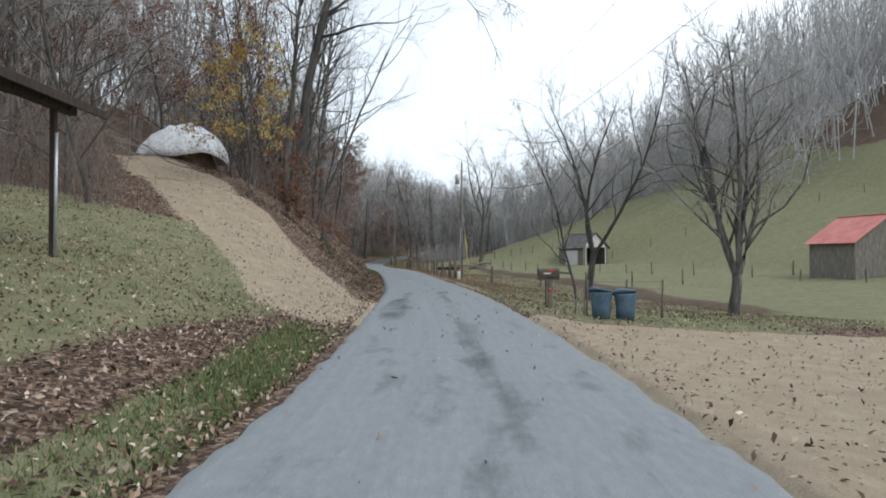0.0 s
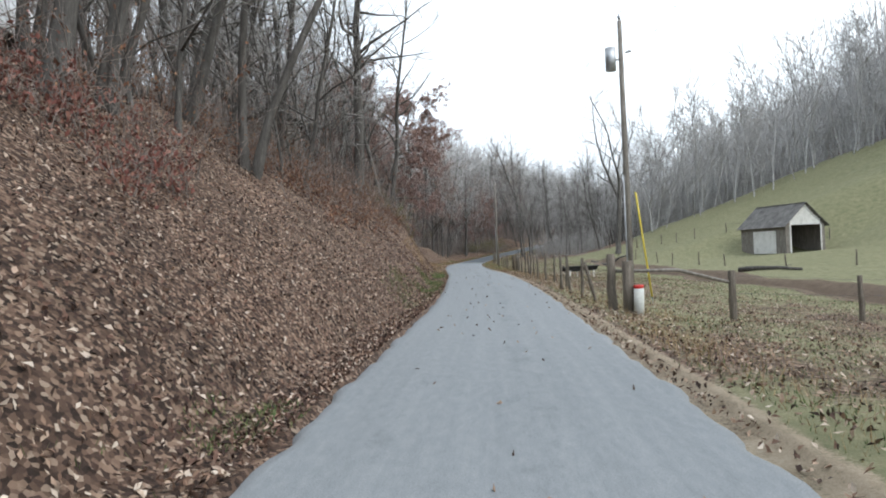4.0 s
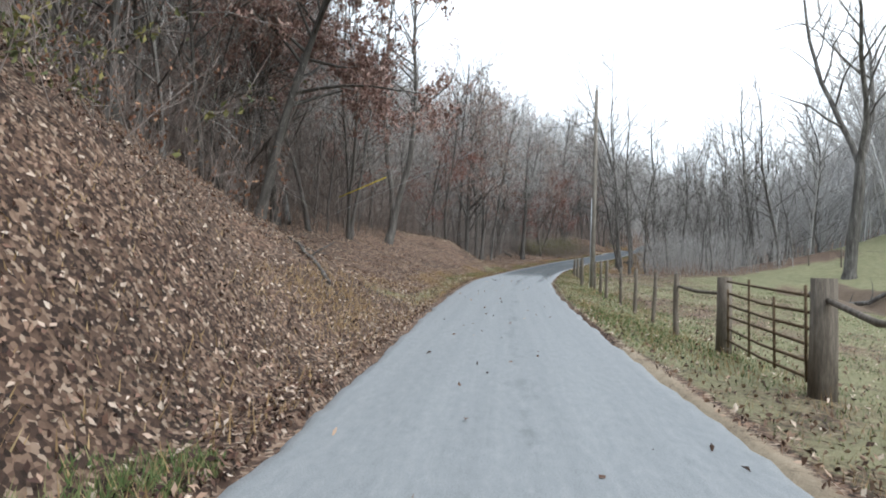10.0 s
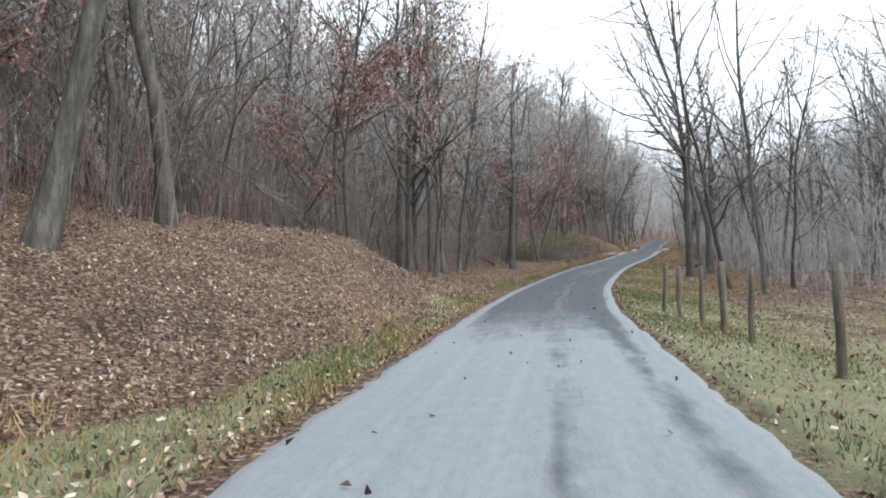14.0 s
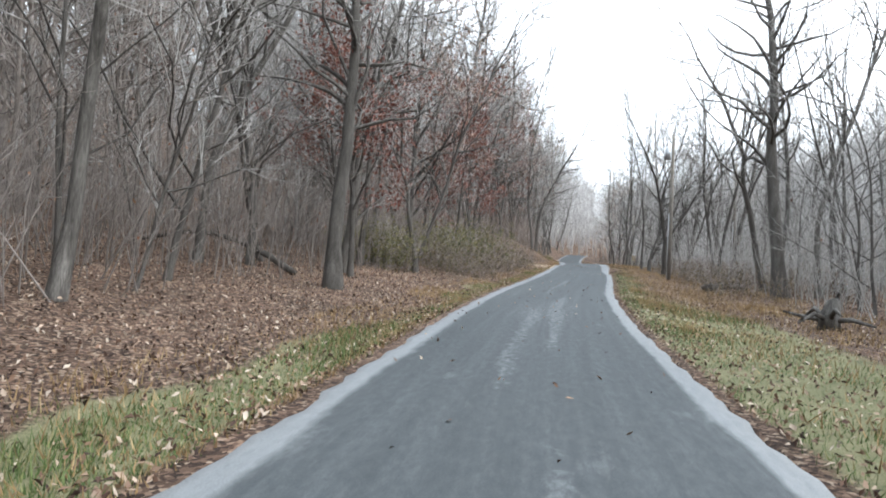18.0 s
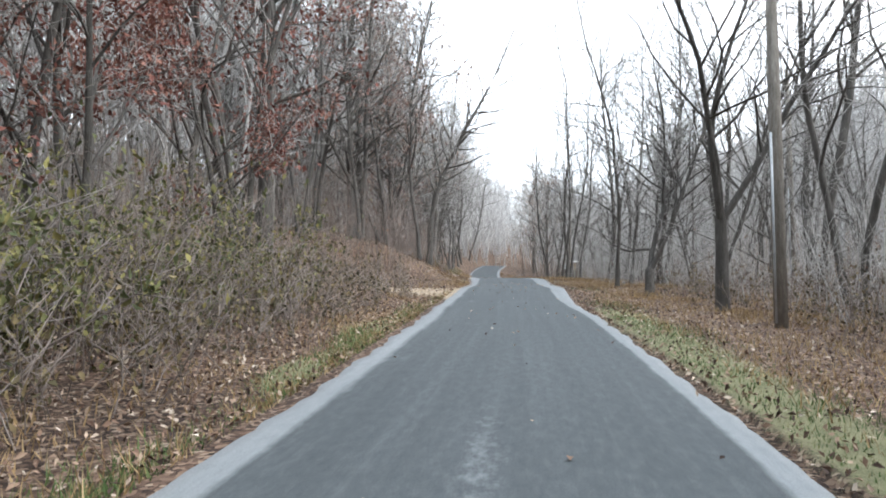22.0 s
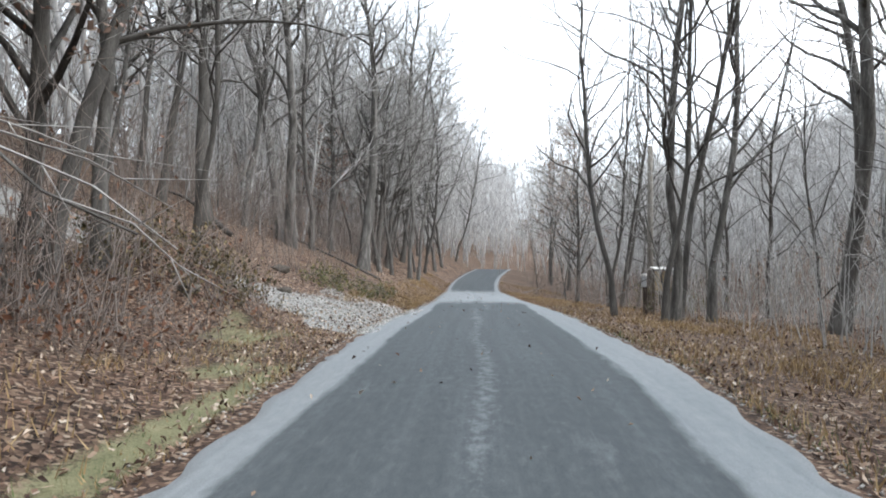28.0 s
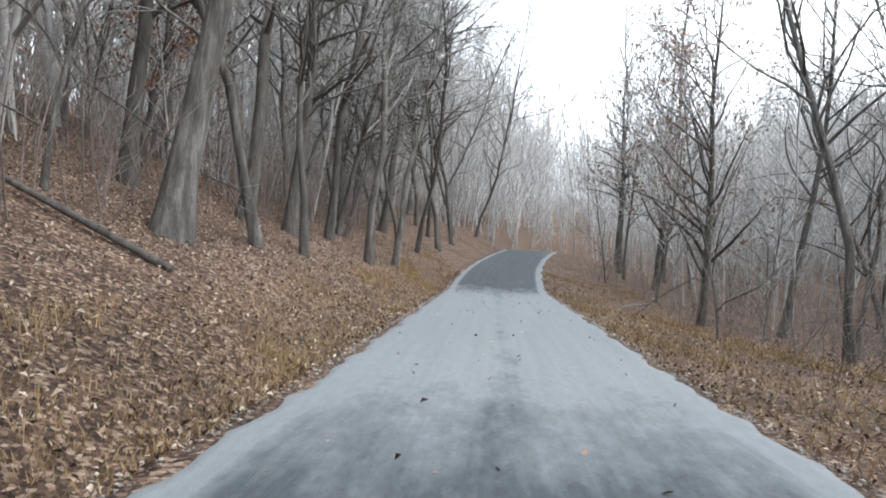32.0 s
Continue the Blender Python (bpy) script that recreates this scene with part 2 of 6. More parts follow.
def ground_material():
    m, n, l, b = mat("ground_cover", .95)
    tc = n.new("ShaderNodeTexCoord").outputs["Object"]
    zone = n.new("ShaderNodeAttribute")
    zone.attribute_name = "zone"
    sp = n.new("ShaderNodeSeparateColor")
    l.new(zone.outputs["Color"], sp.inputs[0])
    v = n.new("ShaderNodeTexVoronoi")
    v.inputs["Scale"].default_value = 24
    l.new(tc, v.inputs["Vector"])
    vs = n.new("ShaderNodeSeparateColor")
    l.new(v.outputs["Color"], vs.inputs[0])
    lit = ramp(n, [(0, (.03, .021, .017)), (.35, (.075, .048, .037)), (.65, (.15, .098, .073)), (.87, (.26, .182, .136)), (1, (.4, .32, .255))])
    l.new(vs.outputs[0], lit.inputs[0])
    big = noisy(n, l, .5, 5, .6, tc)
    bigr = ramp(n, [(.3, (.62, .62, .6)), (.7, (1.15, 1.1, 1.05))])
    l.new(big.outputs[0], bigr.inputs[0])
    fine = noisy(n, l, 48, 5, .75, tc)
    mid = noisy(n, l, 2.4, 5, .65, tc)
    litter = mixed(n, l, 1.0, lit.outputs[0], bigr.outputs[0], "MULTIPLY")
    gr = ramp(n, [(.25, (.07, .088, .04)), (.42, (.135, .142, .075)), (.54, (.215, .206, .118)), (.68, (.315, .28, .18)), (.8, (.41, .355, .245))])
    gm = mixed(n, l, .6, mid.outputs[0], fine.outputs[0])
    l.new(gm, gr.inputs[0])
    sand = ramp(n, [(.3, (.225, .178, .125)), (.5, (.335, .27, .195)), (.7, (.47, .395, .3))])
    l.new(gm, sand.inputs[0])
    grit = ramp(n, [(.3, (.17, .165, .155)), (.5, (.28, .275, .262)), (.7, (.42, .41, .395))])
    l.new(gm, grit.inputs[0])
    along = n.new("ShaderNodeSeparateXYZ")
    l.new(tc, along.inputs[0])
    reach = n.new("ShaderNodeMapRange")
    reach.inputs["From Min"].default_value, reach.inputs["From Max"].default_value = 178, 184
    l.new(along.outputs["Y"], reach.inputs["Value"])
    loose = mixed(n, l, reach.outputs[0], sand.outputs[0], grit.outputs[0])
    dirt = ramp(n, [(.3, (.075, .055, .04)), (.7, (.19, .14, .10))])
    l.new(gm, dirt.inputs[0])

    def mask(channel):
        # a ragged edge for each kind of cover
        a = n.new("ShaderNodeMath")
        a.operation = "ADD"
        l.new(sp.outputs[channel], a.inputs[0])
        s = n.new("ShaderNodeMath")
        s.operation = "MULTIPLY_ADD"
        s.inputs[1].default_value, s.inputs[2].default_value = 1.0, -.5
        l.new(gm, s.inputs[0])
        l.new(s.outputs[0], a.inputs[1])
        q = ramp(n, [(.42, (0, 0, 0)), (.58, (1, 1, 1))])
        l.new(a.outputs[0], q.inputs[0])
        return q.outputs[0]

    c = mixed(n, l, mask(0), dirt.outputs[0], litter)
    c = mixed(n, l, mask(1), c, gr.outputs[0])
    c = mixed(n, l, mask(2), c, loose)
    l.new(c, b.inputs["Base Color"])
    bump(n, l, b, gm, .7, .05)
    return m


def road_material():
    m, n, l, b = mat("chipseal", .82)
    uv = n.new("ShaderNodeUVMap").outputs[0]
    sp = n.new("ShaderNodeSeparateXYZ")
    l.new(uv, sp.inputs[0])
    zone = n.new("ShaderNodeAttribute")
    zone.attribute_name = "zone"
    zs = n.new("ShaderNodeSeparateColor")
    l.new(zone.outputs["Color"], zs.inputs[0])
    fine = noisy(n, l, 75, 3, .75, uv)
    mid = noisy(n, l, 9, 6, .7, uv, (1.4, .5, 1))
    streak = noisy(n, l, 1.0, 6, .72, uv, (4.5, .1, 1))
    blot = noisy(n, l, 1.6, 8, .75, uv, (1.3, .6, 1))
    tone = mixed(n, l, .45, mid.outputs[0], streak.outputs[0])
    pale = ramp(n, [(.3, (.178, .192, .202)), (.5, (.222, .237, .248)), (.7, (.272, .287, .298))])
    l.new(tone, pale.inputs[0])
    darkc = ramp(n, [(.3, (.052, .06, .065)), (.5, (.074, .084, .09)), (.72, (.115, .128, .136))])
    l.new(tone, darkc.inputs[0])
    a = n.new("ShaderNodeMath")
    a.operation = "ADD"
    l.new(zs.outputs[0], a.inputs[0])
    s = n.new("ShaderNodeMath")
    s.operation = "MULTIPLY_ADD"
    s.inputs[1].default_value, s.inputs[2].default_value = 1.5, -.75
    l.new(mixed(n, l, .6, streak.outputs[0], blot.outputs[0]), s.inputs[0])
    l.new(s.outputs[0], a.inputs[1])
    q = ramp(n, [(.3, (0, 0, 0)), (.7, (1, 1, 1))])
    l.new(a.outputs[0], q.inputs[0])
    c = mixed(n, l, q.outputs[0], pale.outputs[0], darkc.outputs[0])
    flake = noisy(n, l, 5.5, 6, .7, uv, (1.6, 1.0, 1))
    rub = n.new("ShaderNodeMath")
    rub.operation = "MULTIPLY_ADD"
    rub.inputs[1].default_value = .3
    l.new(zs.outputs[2], rub.inputs[0])
    l.new(flake.outputs[0], rub.inputs[2])
    worn = ramp(n, [(.7, (0, 0, 0)), (.96, (.7, .7, .7))])
    l.new(rub.outputs[0], worn.inputs[0])
    c = mixed(n, l, worn.outputs[0], c, pale.outputs[0])
    gravel = ramp(n, [(.3, (.16, .165, .168)), (.7, (.31, .315, .312))])
    l.new(fine.outputs[0], gravel.inputs[0])
    c = mixed(n, l, zs.outputs[1], c, gravel.outputs[0])
    g = ramp(n, [(.3, (.78, .78, .78)), (.7, (1.2, 1.2, 1.2))])
    l.new(fine.outputs[0], g.inputs[0])
    l.new(mixed(n, l, 1.0, c, g.outputs[0], "MULTIPLY"), b.inputs["Base Color"])
    bump(n, l, b, fine.outputs[0], .35, .01)
    return m


# ---- mesh helpers ----
def mesh(name, V, F, material, smooth=False):
    """A mesh from arrays of corners and of three- or four-cornered faces."""
    V, F = np.asarray(V, np.float32), np.asarray(F, np.int32)
    me = bpy.data.meshes.new(name)
    me.vertices.add(len(V))
    me.vertices.foreach_set("co", V.ravel())
    k = F.shape[1]
    me.loops.add(F.size)
    me.loops.foreach_set("vertex_index", F.ravel())
    me.polygons.add(len(F))
    me.polygons.foreach_set("loop_start", np.arange(0, F.size, k, dtype=np.int32))
    me.polygons.foreach_set("loop_total", np.full(len(F), k, np.int32))
    if smooth:
        me.polygons.foreach_set("use_smooth", np.ones(len(F), bool))
    me.update(calc_edges=True)
    if material:
        me.materials.append(material)
    return me


def part(name, data, parent, label=""):
    """One mesh object under a thing or a part. data: a mesh, or a bmesh with its material as (bm, material)."""
    if isinstance(data, tuple):
        bm, material = data
        me = bpy.data.meshes.new(name)
        bm.to_mesh(me)
        bm.free()
        me.materials.append(material)
        data = me
    ob = new(name, data)
    ob.parent = parent
    return tagged(ob, label)


def colour(me, rgb, name="zone"):
    at = me.color_attributes.new(name, "FLOAT_COLOR", "POINT")
    at.data.foreach_set("color", np.c_[rgb, np.ones(len(rgb))].astype(np.float32).ravel())


def grid_faces(nr, nc):
    i = np.arange(nr * nc).reshape(nr, nc)
    return np.stack([i[:-1, :-1], i[:-1, 1:], i[1:, 1:], i[1:, :-1]], -1).reshape(-1, 4)


def smoothstep(a, b, x):
    t = np.clip((x - a) / (b - a), 0, 1)
    return t * t * (3 - 2 * t)


# ---- ground ----
def band(x, a, b, soft):
    return smoothstep(a - soft, a + soft, x) * (1 - smoothstep(b - soft, b + soft, x))


def ramp_line(x, y):
    """Distance from the middle of the sandy drive that climbs to the shelter."""
    ax, ay, bx, by = -2.0, 14.9, -14.0, 31.6
    t = np.clip(((x - ax) * (bx - ax) + (y - ay) * (by - ay)) / ((bx - ax) ** 2 + (by - ay) ** 2), 0, 1.25)
    return np.hypot(x - ax - t * (bx - ax), y - ay - t * (by - ay)), t


def drive_line(x, y, ax, ay, bx, by):
    t = np.clip(((x - ax) * (bx - ax) + (y - ay) * (by - ay)) / ((bx - ax) ** 2 + (by - ay) ** 2), 0, 1)
    return np.hypot(x - ax - t * (bx - ax), y - ay - t * (by - ay)), t


def road_left(y):
    return np.interp(y, [0, 27, 50, 67, 100, 128, 166, 180, 196, 212], [2.0, 1.85, 1.85, 1.75, 2.15, 2.1, 2.6, 2.3, 2.5, 2.0])


def road_right(y):
    return np.interp(y, [0, 27, 50, 67, 100, 128, 166, 180, 190, 202, 214], [1.85, 1.6, 1.75, 1.95, 1.7, 1.95, 1.65, 2.1, 2.65, 2.7, 2.35])


def zones(x, y):
    """Shares of leaf litter, grass and sand or gravel at a place."""
    d = x - cx(y)
    w = bumps(x * 1.7, y * 1.3) * .6
    lit = np.ones_like(d) * .85
    grass = np.zeros_like(d)
    sand = np.zeros_like(d)
    left, right = d < 0, d >= 0
    # lawn by the shed
    grass = np.maximum(grass, left * band(y, -60, 20, 1.5) * band(-d, 4.2 - .8 * smoothstep(8, 13, y), 13, .6) * (.8 + .3 * w))
    grass = np.maximum(grass, left * band(y, -60, 12, 1.5) * band(-d, 2.0, 3.0, .2))
    # green strip on the verges
    strip = left * band(-d, 2.2, 3.0, .35) * np.clip(.35 + .4 * np.sin(y * .31) + w * .5, 0, .75) * (1 - .6 * band(y, 34, 82, 3)) * (1 - .55 * smoothstep(190, 200, y))
    grass = np.maximum(grass, strip * (y > 16) * np.where(y < 44, .6, 1))
    grass = np.maximum(grass, left * band(-d, 2.0, 3.2 + .4 * np.sin(y * .4) + .25 * np.sin(y * 1.3), .35) * band(y, 82, 168, 3) * np.clip(.65 + .45 * w, 0, 1))
    grass = np.maximum(grass, right * band(d, 1.5, 4.0, .3) * band(y, 76, 118, 3) * np.clip(.8 + .3 * w, 0, 1))
    # pasture
    past = right * smoothstep(1.5, 2.2, d) * np.maximum(band(y, 15, 117, 3), band(y, 100, 152, 4) * smoothstep(20, 24, d))
    grass = np.maximum(grass, past * np.clip(.52 + .25 * w + .42 * smoothstep(9, 20, d), 0, 1) * (d < 70))
    grass = np.maximum(grass, right * band(y, -60, 16, 1) * smoothstep(18, 21, d) * .9)
    grass = np.maximum(grass, right * band(y, 112, 166, 4) * band(d, 1.4, 5.2 - 2.2 * smoothstep(135, 148, y), .7) * (.75 + .3 * w))
    grass = np.maximum(grass, right * band(y, 165, 240, 4) * band(d, 1.6, 3.2, .5) * np.clip(.25 + .4 * w, 0, .6))
    grass = np.maximum(grass, right * band(d, 1.5, 9, .5) * band(y, 14.5, 34, 1) * np.clip(.78 + .35 * w, 0, 1))
    grass = np.maximum(grass, left * band(-d, 1.8, 2.9 + .4 * np.sin(y * .7), .4) * band(y, 44, 56, 1.5) * np.clip(.45 + .5 * w, 0, 1))
    # sandy drive, lot and gravel drives
    rl, t = ramp_line(x, y)
    half = 1.95 + .5 * np.clip(1 - t / .15, 0, 1)
    sand = np.maximum(sand, 1 - smoothstep(-.5, .6, rl - half))
    sand = np.maximum(sand, right * band(y, -60, 14.5 + 0 * y, .8) * band(d, 1.2, 19, .5) * np.clip(1 - .5 * smoothstep(3, 6, d) * smoothstep(11, 6, y) * (.6 + w), 0, 1))
    a, t = drive_line(x, y, -7.4, 172.0, -30, 177.5)
    sand = np.maximum(sand, left * .6 * (1 - smoothstep(1.1, 1.9, a - 2.6 * np.clip(1 - t / .14, 0, 1))) * (1 - smoothstep(.2, .32, t)))
    a, t = drive_line(x, y, -4.5, 198.5, -26, 199.4)
    sand = np.maximum(sand, left * (1 - smoothstep(1.2, 2.0, a - 2.9 * np.clip(1 - t / .26, 0, 1) ** 1.3)))
    sand = np.maximum(sand, right * band(d, 1.5, 2.15, .15) * band(y, 24, 80, 3) * .6)
    sand = np.maximum(sand, left * band(y, 194.6, 202.6, .7) * band(-d, 2.2, 3.8, .5) * .9)
    grass = np.maximum(grass, left * band(y, 188.5, 194.2, .8) * band(-d, 2.8, 4.8, .4) * np.clip(.42 + .5 * w, 0, .8))
    grass = grass * smoothstep(-.25, .4 + .2 * w, np.abs(d) - np.where(left, road_left(y), road_right(y)))
    # bare cut banks of the creek
    bank = np.maximum(creek(x - .9, y), creek(x + .9, y))
    grass, lit = grass * (1 - bank), lit * (1 - .9 * bank)
    return np.stack([lit, grass, sand], -1)


def build_ground():
    ds = np.unique(np.r_[-900, -500, -300, -200, -140, -110, np.linspace(-90, -24, 28), np.linspace(-24, -8, 30), np.linspace(-8, -2, 32), -1.9, -1.85, 0, 1.85, 1.9,
                         np.linspace(2, 8, 28), np.linspace(8, 24, 30), np.linspace(24, 70, 30), 85, 110, 150, 220, 320, 500, 900])
    ys = np.unique(np.r_[-300, -150, -80, np.linspace(-50, -8, 15), np.arange(-8, 250, .65), np.linspace(251, 340, 36), np.linspace(345, 470, 18), 600, 900, 1500])
    D, Y = np.meshgrid(ds, ys)
    X = D + cx(Y)
    Z = zt(X, Y)
    me = mesh("ground", np.stack([X, Y, Z], -1).reshape(-1, 3), grid_faces(*X.shape)[:, ::1], ground_material(), True)
    colour(me, zones(X, Y).reshape(-1, 3))
    return tagged(new("ground", me), "uneven valley ground with leaf litter, pasture grass and sandy drives", "ground", kind="structure")


def build_road():
    ds = np.linspace(-1, 1, 41)
    ys = np.unique(np.r_[np.arange(-40, -6, 1.0), np.arange(-6, 240, .25), np.arange(240, 330, 1.0)])
    D, Y = np.meshgrid(ds, ys)
    rag = .02 * np.sin(Y * 1.9) + .02 * np.sin(Y * 4.7 + 1) + .025 * np.sin(Y * 11.3 + np.sin(Y * 3.1) * 2)
    rag = rag + (.012 + .02 * smoothstep(166, 180, Y)) * (np.sin(Y * 2.9 + 2 * np.sin(Y * .67)) + np.sin(Y * 7.3 + np.sin(Y * 2.1)))
    wl_, wr_ = road_left(ys)[:, None], road_right(ys)[:, None]
    W = np.where(D < 0, D * (wl_ + rag), D * (wr_ + rag))
    X = W + cx(Y)
    Z = rz(Y) + .035 - .02 * D ** 2 - .09 * (np.abs(D) > .99)
    me = mesh("road", np.stack([X, Y, Z], -1).reshape(-1, 3), grid_faces(*X.shape), road_material(), True)
    uv = me.uv_layers.new(name="UVMap")
    idx = np.empty(len(me.loops), np.int32)
    me.loops.foreach_get("vertex_index", idx)
    uv.data.foreach_set("uv", np.stack([W, Y], -1).reshape(-1, 2)[idx].astype(np.float32).ravel())
    fresh = smoothstep(103, 113, Y) * (1 - smoothstep(206, 214, Y)) + smoothstep(225, 238, Y)
    lim = .84 - .16 * (D > 0) * band(Y, 168, 206, 5) - .12 * (D < 0) * band(Y, 188, 206, 4)
    core = 1 - smoothstep(-.07, .07, np.abs(W / np.where(D < 0, wl_, wr_) + .004 * np.sin(Y * .5)) - lim)
    dark = .14 + .72 * fresh * core - .3 * fresh * (1 - core)
    # worn tracks, and grey scuffs broken into short lengths
    wear = np.random.default_rng(5).normal(0, 1, Y.shape)
    for axis, k in ((0, 5), (1, 3)):
        wear = sum(np.roll(wear, j, axis) for j in range(-(k // 2), k // 2 + 1)) / k ** .5
    dark += (.2 * np.exp(-((W - .15) / .25) ** 2) + .1 * np.exp(-((W + 1.0) / .3) ** 2) + .06 * np.exp(-((W - 1.2) / .3) ** 2)) * (1 - fresh)
    scuff = sum(np.exp(-((W - w0 - .05 * np.sin(Y * .8)) / .15) ** 2) * band(Y, a, b, 1.5) for w0, a, b in ((.12, 111, 127), (-.4, 129, 138), (.14, 131.5, 143), (-.45, 144, 154), (-.1, 186, 205), (.3, 203, 209)))
    scuff = np.clip(scuff + .5 * band(Y, 135.5, 141.5, 1.5) * band(W, -1.1, .6, .3) + .8 * band(Y, 107, 112, 1.5) * band(W, -1.4, .9, .3) + .12 * fresh * core, 0, 1)
    dark += .07 * wear * fresh * core
    # damp dark patches by the lot and the drive's mouth
    dark += .17 * (Y < 24) * np.clip(wear - .1, 0, 1.2) * band(W, -1.7, 1.5, .3) + .3 * np.exp(-((W + 1.25) / .4) ** 2) * band(Y, 13.5, 20, 1.2)
    dark += .42 * np.exp(-((W - 1.15) / .18) ** 2) * band(Y, 98, 110, 2) * np.clip(.7 + .4 * wear, 0, 1) + .22 * np.exp(-((W - .1) / .12) ** 2) * band(Y, 96, 106, 2) * np.clip(.4 + wear, 0, 1.2)
    edge = smoothstep(.9, 1.0, np.abs(D)) * .7
    colour(me, np.stack([dark, edge, scuff], -1).reshape(-1, 3))
    return tagged(new("road", me), "narrow grey chip-seal country road with worn dark tracks", "road", kind="structure")


build_ground()
build_road()


# ---- trees ----
def tubes(paths, sides):
    """One mesh of tapering tubes. paths: arrays of rows x, y, z, radius, all with the same number of rows."""
    P = np.asarray(paths, float)
    m, k, _ = P.shape
    c, r = P[..., :3], P[..., 3]
    t = np.gradient(c, axis=1)
    t /= np.linalg.norm(t, axis=-1, keepdims=True) + 1e-9
    ref = np.where(np.abs(t[..., 2:3]) > .9, np.array([1.0, 0, 0]), np.array([0, 0, 1.0]))
    u = np.cross(t, ref)
    u /= np.linalg.norm(u, axis=-1, keepdims=True) + 1e-9
    v = np.cross(t, u)
    a = np.arange(sides) * 2 * np.pi / sides
    ring = c[:, :, None] + r[..., None, None] * (np.cos(a)[:, None] * u[:, :, None] + np.sin(a)[:, None] * v[:, :, None])
    V = ring.reshape(-1, 3)
    i = np.arange(m * k * sides).reshape(m, k, sides)
    j = np.roll(i, -1, 2)
    F = np.stack([i[:, :-1], j[:, :-1], j[:, 1:], i[:, 1:]], -1).reshape(-1, 4)
    return V, F


def spikes(paths):
    """One mesh of three-sided points, each from a foot to a tip."""
    P = np.asarray(paths, float)
    a, b, r = P[:, 0, :3], P[:, -1, :3], P[:, 0, 3:4]
    t = b - a
    t /= np.linalg.norm(t, axis=-1, keepdims=True) + 1e-9
    u = np.cross(t, np.where(np.abs(t[:, 2:]) > .9, np.array([1.0, 0, 0]), np.array([0, 0, 1.0])))
    u /= np.linalg.norm(u, axis=-1, keepdims=True) + 1e-9
    v = np.cross(t, u)
    V = np.stack([a + u * r, a + (v * .87 - u * .5) * r, a - (v * .87 + u * .5) * r, b], 1).reshape(-1, 3)
    i = np.arange(len(P))[:, None] * 4
    return V, np.concatenate([i + [0, 1, 3], i + [1, 2, 3], i + [2, 0, 3]], 1).reshape(-1, 3)


def joined(*vf):
    V, F, o = [], [], 0
    mixed_faces = len({f.shape[1] for v, f in vf}) > 1
    for v, f in vf:
        V.append(v)
        if mixed_faces and f.shape[1] == 4:
            f = np.concatenate([f[:, :3], f[:, [0, 2, 3]]])
        F.append(f + o)
        o += len(v)
    return np.concatenate(V), np.concatenate(F)


def grow(rng, start, way, length, r0, r1, k, wander, lift):
    """A wandering branch of k points."""
    pts = [np.array(start, float)]
    d = np.array(way, float)
    d /= np.linalg.norm(d)
    for _ in range(k - 1):
        d = d + rng.normal(0, wander, 3) + np.array([0, 0, lift])
        d /= np.linalg.norm(d)
        pts.append(pts[-1] + d * length / (k - 1))
    return np.c_[np.array(pts), np.linspace(r0, r1, k)]


def on(path, t):
    f = t * (len(path) - 1)
    i = min(int(f), len(path) - 2)
    u = f - i
    return path[i] * (1 - u) + path[i + 1] * u, path[i + 1, :3] - path[i, :3]


def aside(rng, d, angle):
    """A way that leaves d at about the given angle."""
    d = d / np.linalg.norm(d)
    q = rng.normal(0, 1, 3)
    q -= d * (q @ d)
    q /= np.linalg.norm(q)
    return d * math.cos(angle) + q * math.sin(angle)


